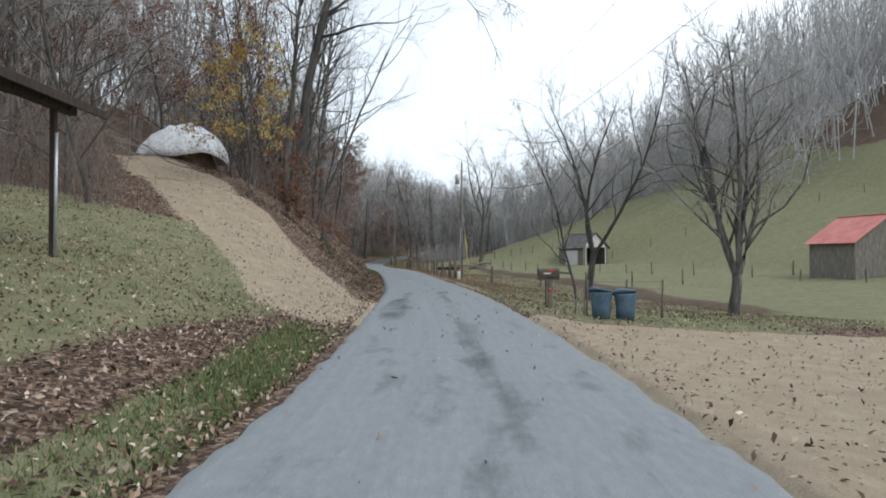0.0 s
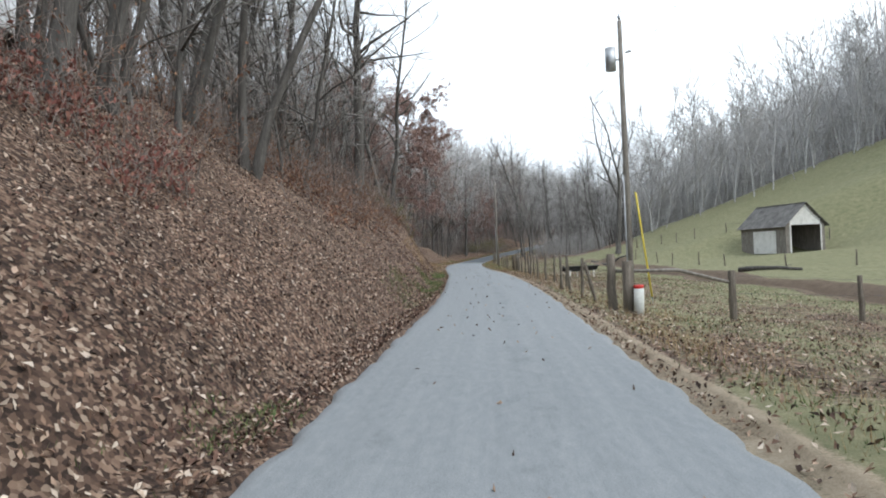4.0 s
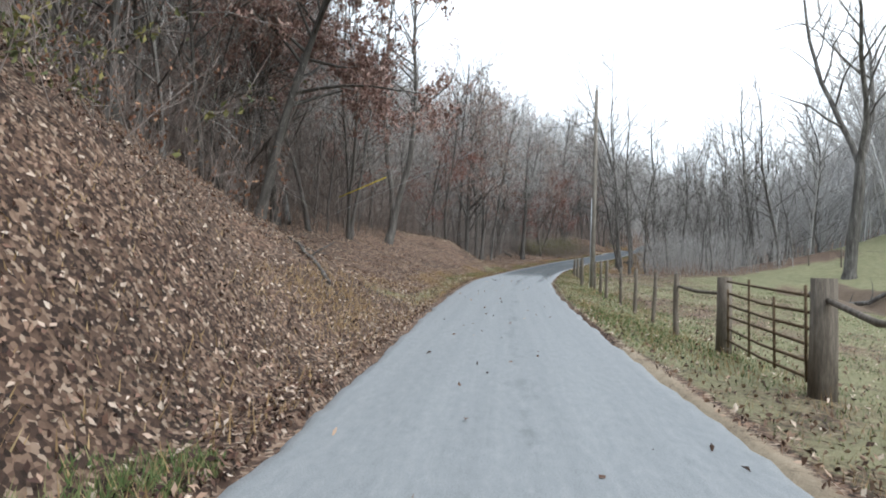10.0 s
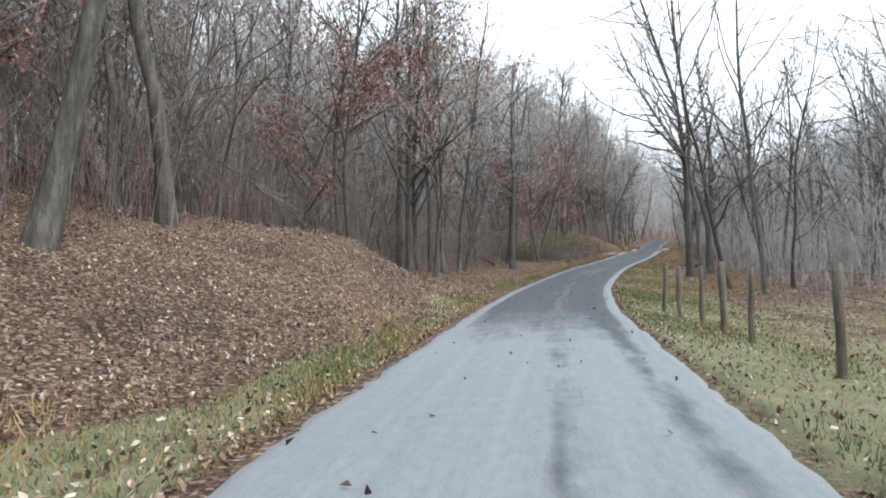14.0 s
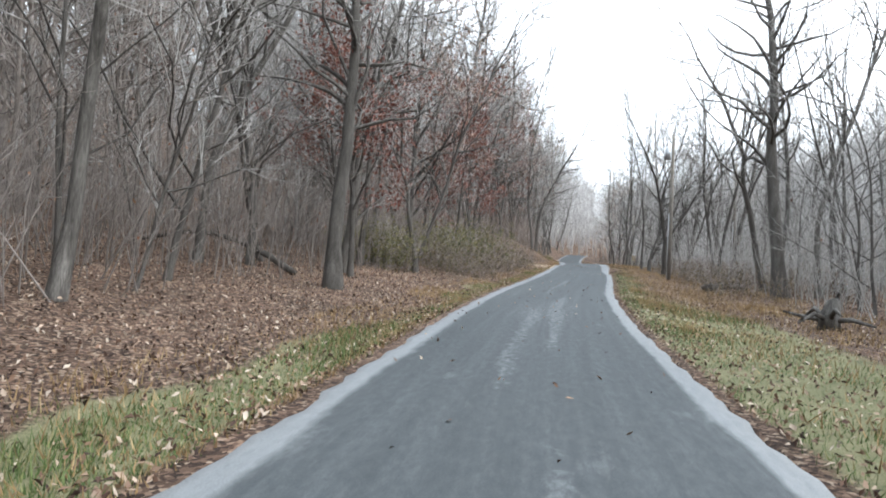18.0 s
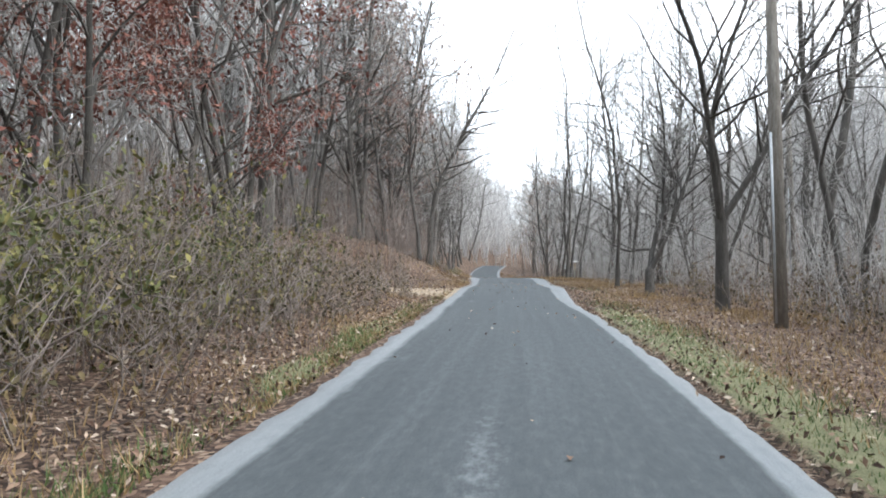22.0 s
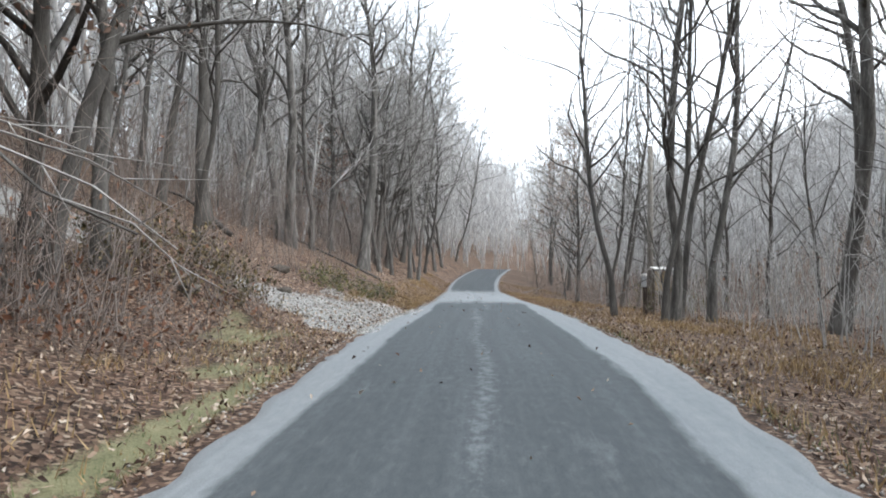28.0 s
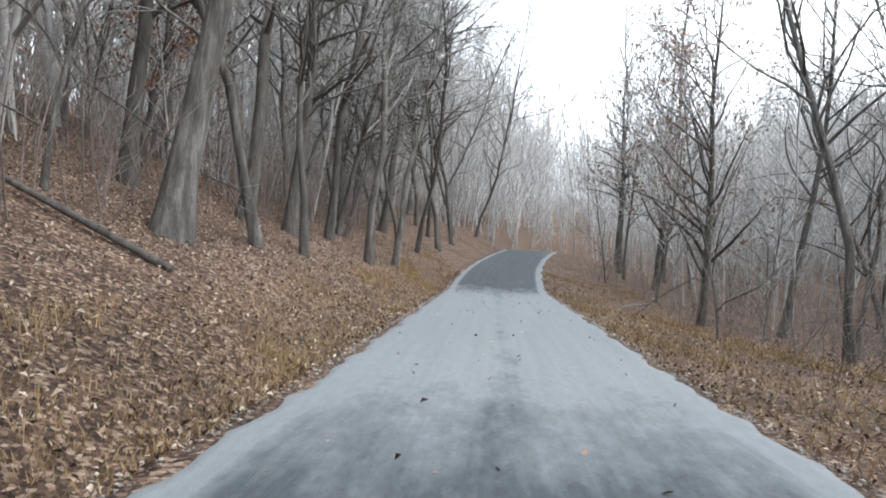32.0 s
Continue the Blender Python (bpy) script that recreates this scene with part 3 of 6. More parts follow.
def bare_tree(seed, height, radius, stems=1, first=.35, limbs=14, twigs=5, fine=4, spread=.8, lean=.06, lift=.06, wander=.07, leaf=0, leaf_size=.1, fork=0.0, arms=(), cap=5.0):
    """Stem and limbs, twigs, and leaf places of a leafless tree with its foot at the origin."""
    rng = np.random.default_rng(seed)
    thick, mids, thin, hair, tips = [], [], [], [], []
    if fork:
        thick.append(grow(rng, (0, 0, -.3), (rng.normal(0, .05), rng.normal(0, .05), 1), fork + .3, radius * 1.25, radius * .85, 12, .03, 0))
        thick[0][0, 3] *= 1.4
        thick[0][-1, 3] *= .45
    for s in range(stems):
        a = rng.uniform(0, 6.28)
        tilt = (lean if stems == 1 else rng.uniform(.05, .2))
        h = height * rng.uniform(.85, 1.05)
        off = np.array([math.cos(a), math.sin(a), 0]) * (0 if stems == 1 else radius * .8)
        r = radius * (1 if stems == 1 else .62)
        foot = thick[0][-2, :3] - [0, 0, .15] if fork else off - np.array([0, 0, .3])
        if fork:
            tilt, h = rng.uniform(.25, .6), h - fork
        st = grow(rng, foot, (math.cos(a) * tilt, math.sin(a) * tilt, 1), h + .3, r, r * .16, 12, wander * .6, .03)
        st[0, 3] *= 1 if fork else 1.5
        thick.append(st)
        n1 = limbs // stems
        for i in range(n1):
            t = first + (1 - first) * (i + rng.uniform(.1, .9)) / n1 * .97
            p, d = on(st, t)
            L = min(h * rng.uniform(.2, .42) * (1.15 - .75 * t) / .7, cap * rng.uniform(.7, 1.1))
            lb = grow(rng, p[:3], aside(rng, d, spread * rng.uniform(.6, 1.25)), L, min(p[3] * .62, .03 + L * .016), .012, 6, wander * 1.8, lift)
            mids.append(lb)
            for j in range(twigs):
                u = rng.uniform(.25, 1)
                p2, d2 = on(lb, u)
                L2 = L * rng.uniform(.25, .5)
                tw = grow(rng, p2[:3], aside(rng, d2, rng.uniform(.4, .9)), L2, min(.014, p2[3] * .7 + .003), .005, 3, wander * 2, lift)
                thin.append(tw)
                tips.append(tw[-1, :3])
                for q in range(fine):
                    p3, d3 = on(tw, rng.uniform(.2, 1))
                    f = grow(rng, p3[:3], aside(rng, d3, rng.uniform(.3, .8)), L2 * rng.uniform(.45, .9), .007, .0035, 2, wander * 2, lift * .5)
                    hair.append(f)
                    tips.append(f[-1, :3])
                    tips.append(f[0, :3])
    for t, way, length, drop in arms:
        p, d = on(thick[-1], t)
        lb = grow(rng, p[:3], way, length, p[3] * .5, .015, 9, wander, drop)
        thick.append(np.c_[np.array([[np.interp(k, np.linspace(0, 1, 9), lb[:, c]) for c in range(4)] for k in np.linspace(0, 1, 12)])])
        for j in range(16):
            p2, d2 = on(lb, rng.uniform(.3, 1))
            tw = grow(rng, p2[:3], aside(rng, d2, rng.uniform(.4, .9)), length * rng.uniform(.1, .25), .014, .005, 3, .16, drop)
            thin.append(tw)
            for q in range(4):
                p3, d3 = on(tw, rng.uniform(.2, 1))
                hair.append(grow(rng, p3[:3], aside(rng, d3, rng.uniform(.3, .8)), length * rng.uniform(.05, .1), .007, .004, 2, .16, drop))
    trunk = joined(tubes(thick, 8), tubes(mids, 3))
    crown = joined(tubes(thin, 3), spikes(hair)) if hair else tubes(thin, 3)
    lv = None
    if leaf:
        tips = np.array(tips)
        pick = tips[rng.integers(0, len(tips), leaf)] + rng.normal(0, .12, (leaf, 3))
        lv = scatter_leaves(rng, pick, leaf_size)
    return trunk, crown, lv


def scatter_leaves(rng, P, size, flat=False, up=None):
    """Bent leaves, each of two faces, at the places P."""
    n = len(P)
    a = rng.uniform(0, 6.28, n)
    s = size * rng.uniform(.6, 1.3, n)
    if flat:
        nrm = (np.array([0, 0, 1.0]) if up is None else up) + rng.normal(0, .75, (n, 3))
    else:
        nrm = rng.normal(0, 1, (n, 3))
    nrm /= np.linalg.norm(nrm, axis=1, keepdims=True)
    q = np.stack([np.cos(a), np.sin(a), rng.normal(0, .2, n)], -1)
    u = np.cross(nrm, q)
    u /= np.linalg.norm(u, axis=1, keepdims=True)
    v = np.cross(nrm, u)
    s1 = s[:, None]
    w, w2 = rng.uniform(.14, .36, n)[:, None], rng.uniform(.14, .36, n)[:, None]
    curl, sk = rng.uniform(-.15, .5, n)[:, None], rng.uniform(-.2, .2, n)[:, None]
    c0 = P - u * s1 * .55
    c2 = P + u * s1 * .5 + nrm * s1 * curl * .5
    c1 = P + v * s1 * w + u * s1 * sk + nrm * s1 * curl
    c3 = P - v * s1 * w2 - u * s1 * sk + nrm * s1 * curl * .7
    V = np.stack([c0, c1, c2, c3], 1).reshape(-1, 3)
    i = np.arange(n)[:, None] * 4
    F = np.concatenate([i + [0, 1, 2], i + [0, 2, 3]], 1).reshape(-1, 3)
    return V, F


class Tree:
    """A kind of tree: built once, and copied to its places."""

    def __init__(self, name, label, group, bark, twig, leafmat=None, **kw):
        trunk, crown, lv = bare_tree(**kw)
        self.name, self.label, self.group, self.first = name, label, group, None
        self.reach = np.concatenate([trunk[0], crown[0]])[::2]
        self.meshes = [("trunk", mesh("trunk", *trunk, bark, True)), ("crown", mesh("crown", *crown, twig))]
        if lv:
            self.meshes.append(("foliage", mesh("foliage", *lv, leafmat)))

    def put(self, x, y, turn=0.0, s=1.0, tilt=(0, 0), label="", sink=0.0):
        for _ in range(8):
            m = pose(x, y, float(zt(x, y)) - sink, tilt[0], tilt[1], turn) @ Matrix.Diagonal((s, s, s, 1))
            R = np.array(m)
            W = self.reach @ R[:3, :3].T + R[:3, 3]
            # keep the carriageway clear
            if not ((np.abs(W[:, 0] - cx(W[:, 1])) < 2.2) & (W[:, 2] - rz(W[:, 1]) < 3.1)).any():
                break
            x += .6 if x > cx(y) else -.6
        if self.first is None:
            ob = self.first = new(self.name)
            ob.empty_display_size = .3
            for n, me in self.meshes:
                part(n, me, ob)
            ob.matrix_basis = m
        else:
            ob = copy_thing(self.first, m @ Matrix.Diagonal([1 / v for v in self.first.scale] + [1]))
        return tagged(ob, label or self.label, "tree", self.group)


def kinds(name, label, group, barks, specs, leafmats=None, **common):
    return [Tree(name, label, group, barks[i % len(barks)], TWIG, leafmats[i % len(leafmats)] if leafmats else None, **{**common, **k}) for i, k in enumerate(specs)]


NEAR = kinds("bare_tree", "leafless grey-barked woodland tree standing in leaf litter", "woodland trees", [BARK_D, BARK_D, BARK], [
    dict(seed=10, height=16, radius=.13, first=.3), dict(seed=11, height=18, radius=.165, first=.35), dict(seed=12, height=14, radius=.095, first=.25, lean=.12),
    dict(seed=13, height=17, radius=.17, stems=2, first=.25), dict(seed=14, height=13, radius=.085, first=.2, lean=.15), dict(seed=15, height=19, radius=.21, first=.35),
    dict(seed=16, height=15, radius=.17, stems=3, first=.25), dict(seed=17, height=17, radius=.12, first=.2, lean=.1), dict(seed=18, height=15, radius=.11, first=.3, lean=.2)], limbs=22, twigs=5, fine=3, lift=.07, wander=.13)
SLIM = kinds("slim_tree", "thin leafless young tree among the woodland", "young trees", [BARK, BARK_D], [
    dict(seed=40, height=9, radius=.055, lean=.1), dict(seed=41, height=11, radius=.07, lean=.16), dict(seed=42, height=7, radius=.04, lean=.25), dict(seed=43, height=10, radius=.055, lean=.05)],
    first=.12, limbs=18, twigs=4, fine=3, lift=.05, wander=.12)
LEAFY = kinds("oak_tree", "woodland oak still holding rust-brown leaves", "oaks in leaf", [BARK_D], [
    dict(seed=60, height=9, leaf=3600), dict(seed=61, height=11, leaf=3600), dict(seed=62, height=7, leaf=3000)],
    [LEAF_R, LEAF_O, LEAF_B], radius=.09, first=.2, limbs=16, twigs=5, fine=3, leaf_size=.12, lift=.02)
SPREAD = kinds("spreading_tree", "leafless spreading tree with low forked limbs", "spreading trees", [BARK, BARK_B, BARK, BARK_B], [
    dict(seed=70, height=10, radius=.18, stems=5, first=.1, fork=1.6, limbs=70, twigs=9, fine=6), dict(seed=71, height=12, radius=.165, stems=3, first=.2, fork=2.8), dict(seed=72, height=21, radius=.27, stems=3, first=.15, fork=7.0), dict(seed=73, height=13, radius=.2, stems=2, first=.15, fork=1.3, limbs=40)],
    limbs=34, twigs=7, fine=5, spread=.75, lift=.07, wander=.13, cap=6.5)
OAK = kinds("oak_tree", "tall oak with a hanging crown of dull red-brown leaves", "oaks in leaf", [BARK_D], [dict(seed=81, height=17, radius=.2)], [LEAF_O], first=.3, limbs=30, twigs=6, fine=4, spread=1.15, lift=-.03, leaf=34000, leaf_size=.17)[0]
YELLOW = kinds("yellow_sapling", "young tree with clear yellow autumn leaves", "young trees", [BARK], [dict(seed=90, height=7.5, radius=.07)], [LEAF_Y], first=.3, limbs=16, twigs=4, fine=2, spread=1.2, lift=0, leaf=2200, leaf_size=.17)[0]
LEANING = kinds("leaning_tree", "large dark leafless tree leaning out over the road bank", "woodland trees", [BARK_B], [dict(seed=15, height=24, radius=.31)], first=.3, limbs=26, twigs=6, fine=4, lift=.06, wander=.1,
                arms=((.56, (.9, -.35, .1), 6.5, -.11), (.62, (.9, -.1, .1), 7.0, -.12), (.5, (.7, -.6, .1), 5.5, -.08)))[0]
TALL = kinds("tall_tree", "tall straight leafless tree leaning toward the light over the road", "woodland trees", [BARK, BARK_D], [
    dict(seed=110, height=24, radius=.13, lean=.05), dict(seed=111, height=22, radius=.11, lean=.08), dict(seed=112, height=25, radius=.15, lean=.04)], first=.2, limbs=32, twigs=6, fine=4, spread=.8, lift=.05, wander=.14)

BIG = kinds("stout_tree", "stout dark-trunked leafless woodland tree in leaf litter", "woodland trees", [BARK_D, BARK_D, BARK, BARK], [
    dict(seed=120, height=20, radius=.25), dict(seed=121, height=21, radius=.21, lean=.1), dict(seed=122, height=19, radius=.34, stems=2), dict(seed=123, height=21, radius=.28, lean=.08)], first=.28, limbs=40, twigs=6, fine=4, spread=.95, lift=.09, wander=.13, cap=4.2)
CURVED = kinds("curved_tree", "slender leafless tree bowed over toward the light", "woodland trees", [BARK_D], [dict(seed=131, height=14, radius=.15)], first=.3, limbs=22, twigs=5, fine=4, spread=.9, lift=.08, wander=.2)[0]
REACHING = kinds("reaching_tree", "dark tree with long low bare limbs", "spreading trees", [BARK_B], [dict(seed=133, height=13, radius=.19)], first=.25, limbs=30, twigs=6, fine=4, spread=1.0, lift=.06, wander=.17,
                 arms=((.18, (-.95, -.2, .12), 5.0, .03), (.32, (-.85, -.45, .3), 6.0, .02), (.4, (.2, -.9, .4), 5.0, .03)))[0]
LEAF_T = island("tan_leaf", [(0, (.2, .13, .1)), (.5, (.34, .235, .185)), (1, (.46, .36, .29))])
TAN = kinds("oak_tree", "slim oak with thin tan leaves still hanging", "oaks in leaf", [BARK_D], [dict(seed=141, height=13, radius=.17)], [LEAF_T], first=.15, limbs=30, twigs=6, fine=3, leaf=4200, leaf_size=.13, lift=.03, spread=.8)[0]

rng = np.random.default_rng(7)
taken = []


def set_tree(kind, x, y, s=1.0, turn=None, tilt=(0, 0), label=""):
    taken.append((x, y))
    return kind.put(x, y, rng.uniform(0, 360) if turn is None else turn, s, tilt, label)


# trees that stand out along the way
set_tree(SPREAD[0], 10.2, 22.2, 1.0, 40, label="leafless spreading orchard tree in the pasture corner")
set_tree(SPREAD[1], 6.4, 28.0, .85, 20, (0, 10), label="dark old leaning tree beside the pasture fence")
set_tree(NEAR[4], 6.0, 28.15, .75, 200, (0, 2), label="slim dark tree beside the leaning one")
set_tree(OAK, -18.2, 86.5, 1.0, 10, (0, 15))
set_tree(OAK, -20.5, 91.5, .9, 140, (0, 13))
set_tree(OAK, -18.6, 80.5, .85, 250, (0, 10))
set_tree(YELLOW, -8.95, 28.9, .88)
set_tree(LEANING, -8.1, 33.6, 1.0, 0, (0, 17), "large dark leafless tree leaning out over the road bank")
set_tree(NEAR[1], -9.2, 36.5, 1.25, 90, (0, 6))
set_tree(NEAR[3], -8.6, 42.5, 1.1, 30, (0, 8))
set_tree(NEAR[1], -12.8, 46.0, .95, 50, (0, 8))
set_tree(SPREAD[2], 6.6, 109.5, 1.05, 120, label="tall half-dead tree with bare crooked limbs in the pasture")
for x, y, k, s in ((-19.8, 97.4, 3, .8), (-20.7, 100.2, 4, 1), (-19.9, 103.4, 5, .9), (-16.6, 149.3, 4, 1), (-18.2, 149.1, 2, 1), (-18.2, 146.8, 0, .9), (-22, 128.7, 1, 1), (-21.3, 129.5, 7, 1.1), (-20.4, 129.9, 0, 1.05),
                   (-19.7, 130.1, 2, 1.2), (-19.2, 131.3, 8, 1.0), (-6.6, 129.2, 0, 1.15), (-6.2, 126.8, 2, 1.2), (-6.2, 120.5, 4, .9), (-5.6, 118.2, 2, .9), (-.5, 148, 8, 1), (3.6, 169.5, 1, 1), (.6, 171, 4, 1), (6.3, 190, 1, 1),
                   (2.6, 186, 2, 1), (-11.5, 192.3, 7, 1.2), (-15.4, 206.1, 1, 1), (-13.5, 210.9, 5, .8), (-16.2, 206, 0, 1), (10.4, 232, 1, 1), (5.9, 220.1, 8, 1.1), (13.4, 229.7, 7, 1), (9.5, 225.7, 2, 1), (8.2, 212, 4, 1),
                   (-9.1, 226.5, 2, 1), (-9.7, 229, 2, 1.1), (-8.4, 233, 4, 1)):
    set_tree(NEAR[k], x, y, s * (1.0 if y > 200 else 1.12), None, (rng.normal(0, 2), rng.normal(0, 2)))
# stout trunks near the road
for x, y, k, s, lean in ((-12.5, 63.3, 0, 1.3, 2), (-11.9, 68.1, 2, .85, 3), (-17.0, 138.7, 0, .85, 0), (-18.1, 143.5, 1, .85, 1), (-2.3, 147.1, 0, 1.0, -1), (-5.4, 131.0, 1, .82, 0), (-15.6, 170.6, 3, 1.2, 2), (-14.9, 178.6, 1, .6, 4), (-13.3, 186.4, 0, 1.0, 0), (-9.6, 186.0, 1, .85, 0),
                         (-12.4, 192.4, 0, 1.05, 0), (-13.5, 205.6, 0, 1.1, 1), (-11.9, 211.8, 2, 1.15, 3), (-8.75, 217, 3, 1.1, 5),
                         (-9.35, 222.7, 1, 1.05, 3), (-8.6, 224.8, 0, .85, 5), (-9.3, 237.7, 0, .95, 4), (-7.5, 239.8, 1, 1.0, 5), (-10.9, 219.4, 0, .8, 3), (8.3, 250, 0, .9, 0)):
    set_tree(BIG[k], x, y, s, None, (rng.normal(0, 1), lean))
for x, y, k, s, lean in ((1.6, 199.9, 1, .88, 0), (2.1, 200.4, 2, .88, 0), (2.6, 201.4, 0, .85, -2), (3.3, 200.6, 2, .78, 2), (1.1, 203, 1, .9, 1), (4.3, 214.6, 1, .85, 0), (4.75, 214.0, 0, .75, 3), (-1.2, 176.5, 1, .8, 0),
                         (-7.4, 222.0, 1, 1.0, 5), (-6.4, 227.5, 2, 1.0, 7), (-5.9, 231.5, 0, 1.05, 7), (-5.4, 238.5, 1, 1.1, 8), (-4.4, 243, 2, 1.0, 8), (-3.6, 247.5, 0, 1.05, 8), (-1.8, 256, 1, 1.0, 8), (-8.0, 220, 0, .95, 5)):
    set_tree(TALL[k], x, y, s, None, (rng.normal(0, 1), lean))
set_tree(CURVED, -1.34, 151.0, 1.0, 0, (0, -13))
set_tree(CURVED, -16.2, 148.2, .75, 200, (0, 9))
set_tree(SPREAD[3], -1.85, 170.75, .8, 262, label="low forked leafless tree at the wood's edge")
set_tree(SPREAD[1], -2.3, 164.3, .95, 80, (0, -3), label="dark forked tree with wide bare limbs by the verge")
set_tree(REACHING, 3.0, 182.6, 1.0, 0, label="dark tree with long low bare limbs reaching over the verge")
for x, y, k in ((-17.5, 142.5, 0), (-14.8, 163.5, 0), (-13.0, 178.5, 1), (-20, 117, 1), (-15.5, 45, 1), (-18, 40.5, 0), (-9.8, 32.6, 2), (-19.5, 29, 0), (-19.8, 70, 1), (-12.5, 223, 2), (-19.8, 158, 0), (-15.4, 158.5, 0), (-12.2, 188.5, 1), (-18.8, 124.5, 1)):
    set_tree(LEAFY[k], x, y, rng.uniform(.95, 1.25))
set_tree(TAN, 6.4, 230.3, 1.0, 30)
for x, y, s in ((-11.6, 189.6, 1.25), (-13.8, 183.2, 1.3), (-20.3, 125.4, 1.25), (-13.4, 195.0, 1.2), (-17.2, 152.6, 1.1)):
    set_tree(TAN, x, y, s)
set_tree(LEAFY[0], -16.6, 166.0, 1.5)
set_tree(LEAFY[0], -17.6, 160.5, 1.4)
set_tree(TAN, 8.6, 243, 1.1, 130)

for x, y in ((-10.1, 181.0), (-11.1, 193.5), (-12.6, 202.2), (-11.2, 214.7), (-8.2, 229), (-8.6, 232.8), (-8.0, 242), (-7.8, 246), (-6.2, 249), (-10.4, 226.5), (-11.2, 235), (-9.8, 243), (-5.0, 255), (-7.5, 258), (-6.2, 236.5), (-5.2, 246), (-3.6, 251.5), (-9.0, 252),
             (-13.2, 181.5), (-12.8, 190), (-15.4, 180.5), (-19.8, 150), (-17.9, 155.5), (-16.5, 160.2), (9.5, 256), (11.0, 249), (7.5, 246)):
    set_tree(TALL[rng.integers(3)], x, y, rng.uniform(.85, 1.05), None, (rng.normal(0, 1.5), ((8 if y > 226 else 3.5) if x < 0 else -2) + rng.normal(0, 1.5)))


def spots(n, ys, ds, gap, side):
    """Random places at least gap apart, in a stretch along the road and a band beside it."""
    out = []
    for _ in range(n * 10):
        y, d = rng.uniform(*ys), ds[0] + (ds[1] - ds[0]) * rng.uniform() ** 1.2
        x = float(cx(y)) + side * d
        if all((x - a) ** 2 + (y - b) ** 2 > gap * gap for a, b in taken):
            out.append((x, y))
            taken.append((x, y))
            if len(out) == n:
                break
    return out


def clear_of_drives(x, y):
    return (ramp_line(x, y)[0] > 3.6 and drive_line(x, y, -7.4, 172.0, -30, 177.5)[0] > 1.9 and drive_line(x, y, -4.5, 198.5, -26, 199.4)[0] > 2.6
            and not (y < 17 and x > -13) and math.hypot(x + 6.6, y - 31.4) > 2.9 and math.hypot(x + 17.2, y - 41.5) > 4.5 and math.hypot(x + 18.2, y - 64.2) > 3.2 and math.hypot(x + 14.2, y - 60.4) > 2.8)


for ys, ds, n in (((16, 36), (10, 28), 30), ((36, 60), (6.5, 17), 46), ((58, 81), (7.5, 18), 44), ((81, 122), (9.5, 22), 92), ((122, 166), (7.5, 22), 60), ((174, 192), (6.5, 20), 34), ((200, 250), (7, 18), 28)):
    for x, y in spots(n, ys, ds, 1.25, -1):
        if clear_of_drives(x, y):
            k = rng.uniform()
            kind = NEAR[rng.integers(9)] if k < .26 else SLIM[rng.integers(4)] if k < .93 or 36 < y < 70 else LEAFY[rng.integers(3)]
            kind.put(x, y, rng.uniform(0, 360), rng.uniform(.85, 1.2), (rng.normal(0, 3), rng.normal(2, 4)))
for ys, ds, n in (((118, 166), (8, 24), 55), ((166, 202), (7.5, 24), 54), ((203, 250), (6, 24), 30)):
    for x, y in spots(n, ys, ds, 1.6, 1):
        k = rng.uniform()
        kind = NEAR[rng.integers(9)] if k < .36 else SLIM[rng.integers(4)]
        kind.put(x, y, rng.uniform(0, 360), rng.uniform(.7, 1.05), (rng.normal(0, 2), rng.normal(0, 2)))


# ---- far woods ----
def cheap_tree(seed):
    """A light tree for the distance: a stem, limbs and coarse twigs."""
    g = np.random.default_rng(seed)
    st = grow(g, (0, 0, -.3), (g.normal(0, .1), g.normal(0, .1), 1), 15, g.uniform(.05, .09), .025, 6, .11, .03)
    limbs, tw = [], []
    for i in range(16):
        p, d = on(st, .12 + .85 * (i + g.uniform()) / 16)
        lb = grow(g, p[:3], aside(g, d, g.uniform(.5, .95)), g.uniform(2.2, 4.8) * (1.25 - p[2] / 17), .045, .014, 3, .12, .09)
        limbs.append(lb)
        for j in range(7):
            p2, d2 = on(lb, g.uniform(.25, 1))
            tw.append(grow(g, p2[:3], aside(g, d2, g.uniform(.4, .8)), g.uniform(1.0, 2.4), .022, .009, 2, .12, .08))
    return joined(tubes([st], 5), tubes(limbs, 3), spikes(tw))


def far_tree(seed):
    """A still lighter tree for whole hillsides."""
    g = np.random.default_rng(seed)
    st = grow(g, (0, 0, -.3), (g.normal(0, .08), g.normal(0, .08), 1), 15, g.uniform(.05, .1), .03, 4, .1, .03)
    lim = []
    for i in range(34):
        p, d = on(st, .15 + .84 * (i + g.uniform()) / 34)
        lim.append(grow(g, p[:3] + g.normal(0, .5, 3) * [1, 1, .3], aside(g, d, g.uniform(.4, .95)) + [0, 0, .25], g.uniform(1.6, 4.0) * (1.3 - p[2] / 18), .045, .012, 2, .1, .05))
    return joined(tubes([st], 4), spikes(lim))


CHEAP = [cheap_tree(300 + i) for i in range(6)]
FARTREE = [far_tree(330 + i) for i in range(6)]


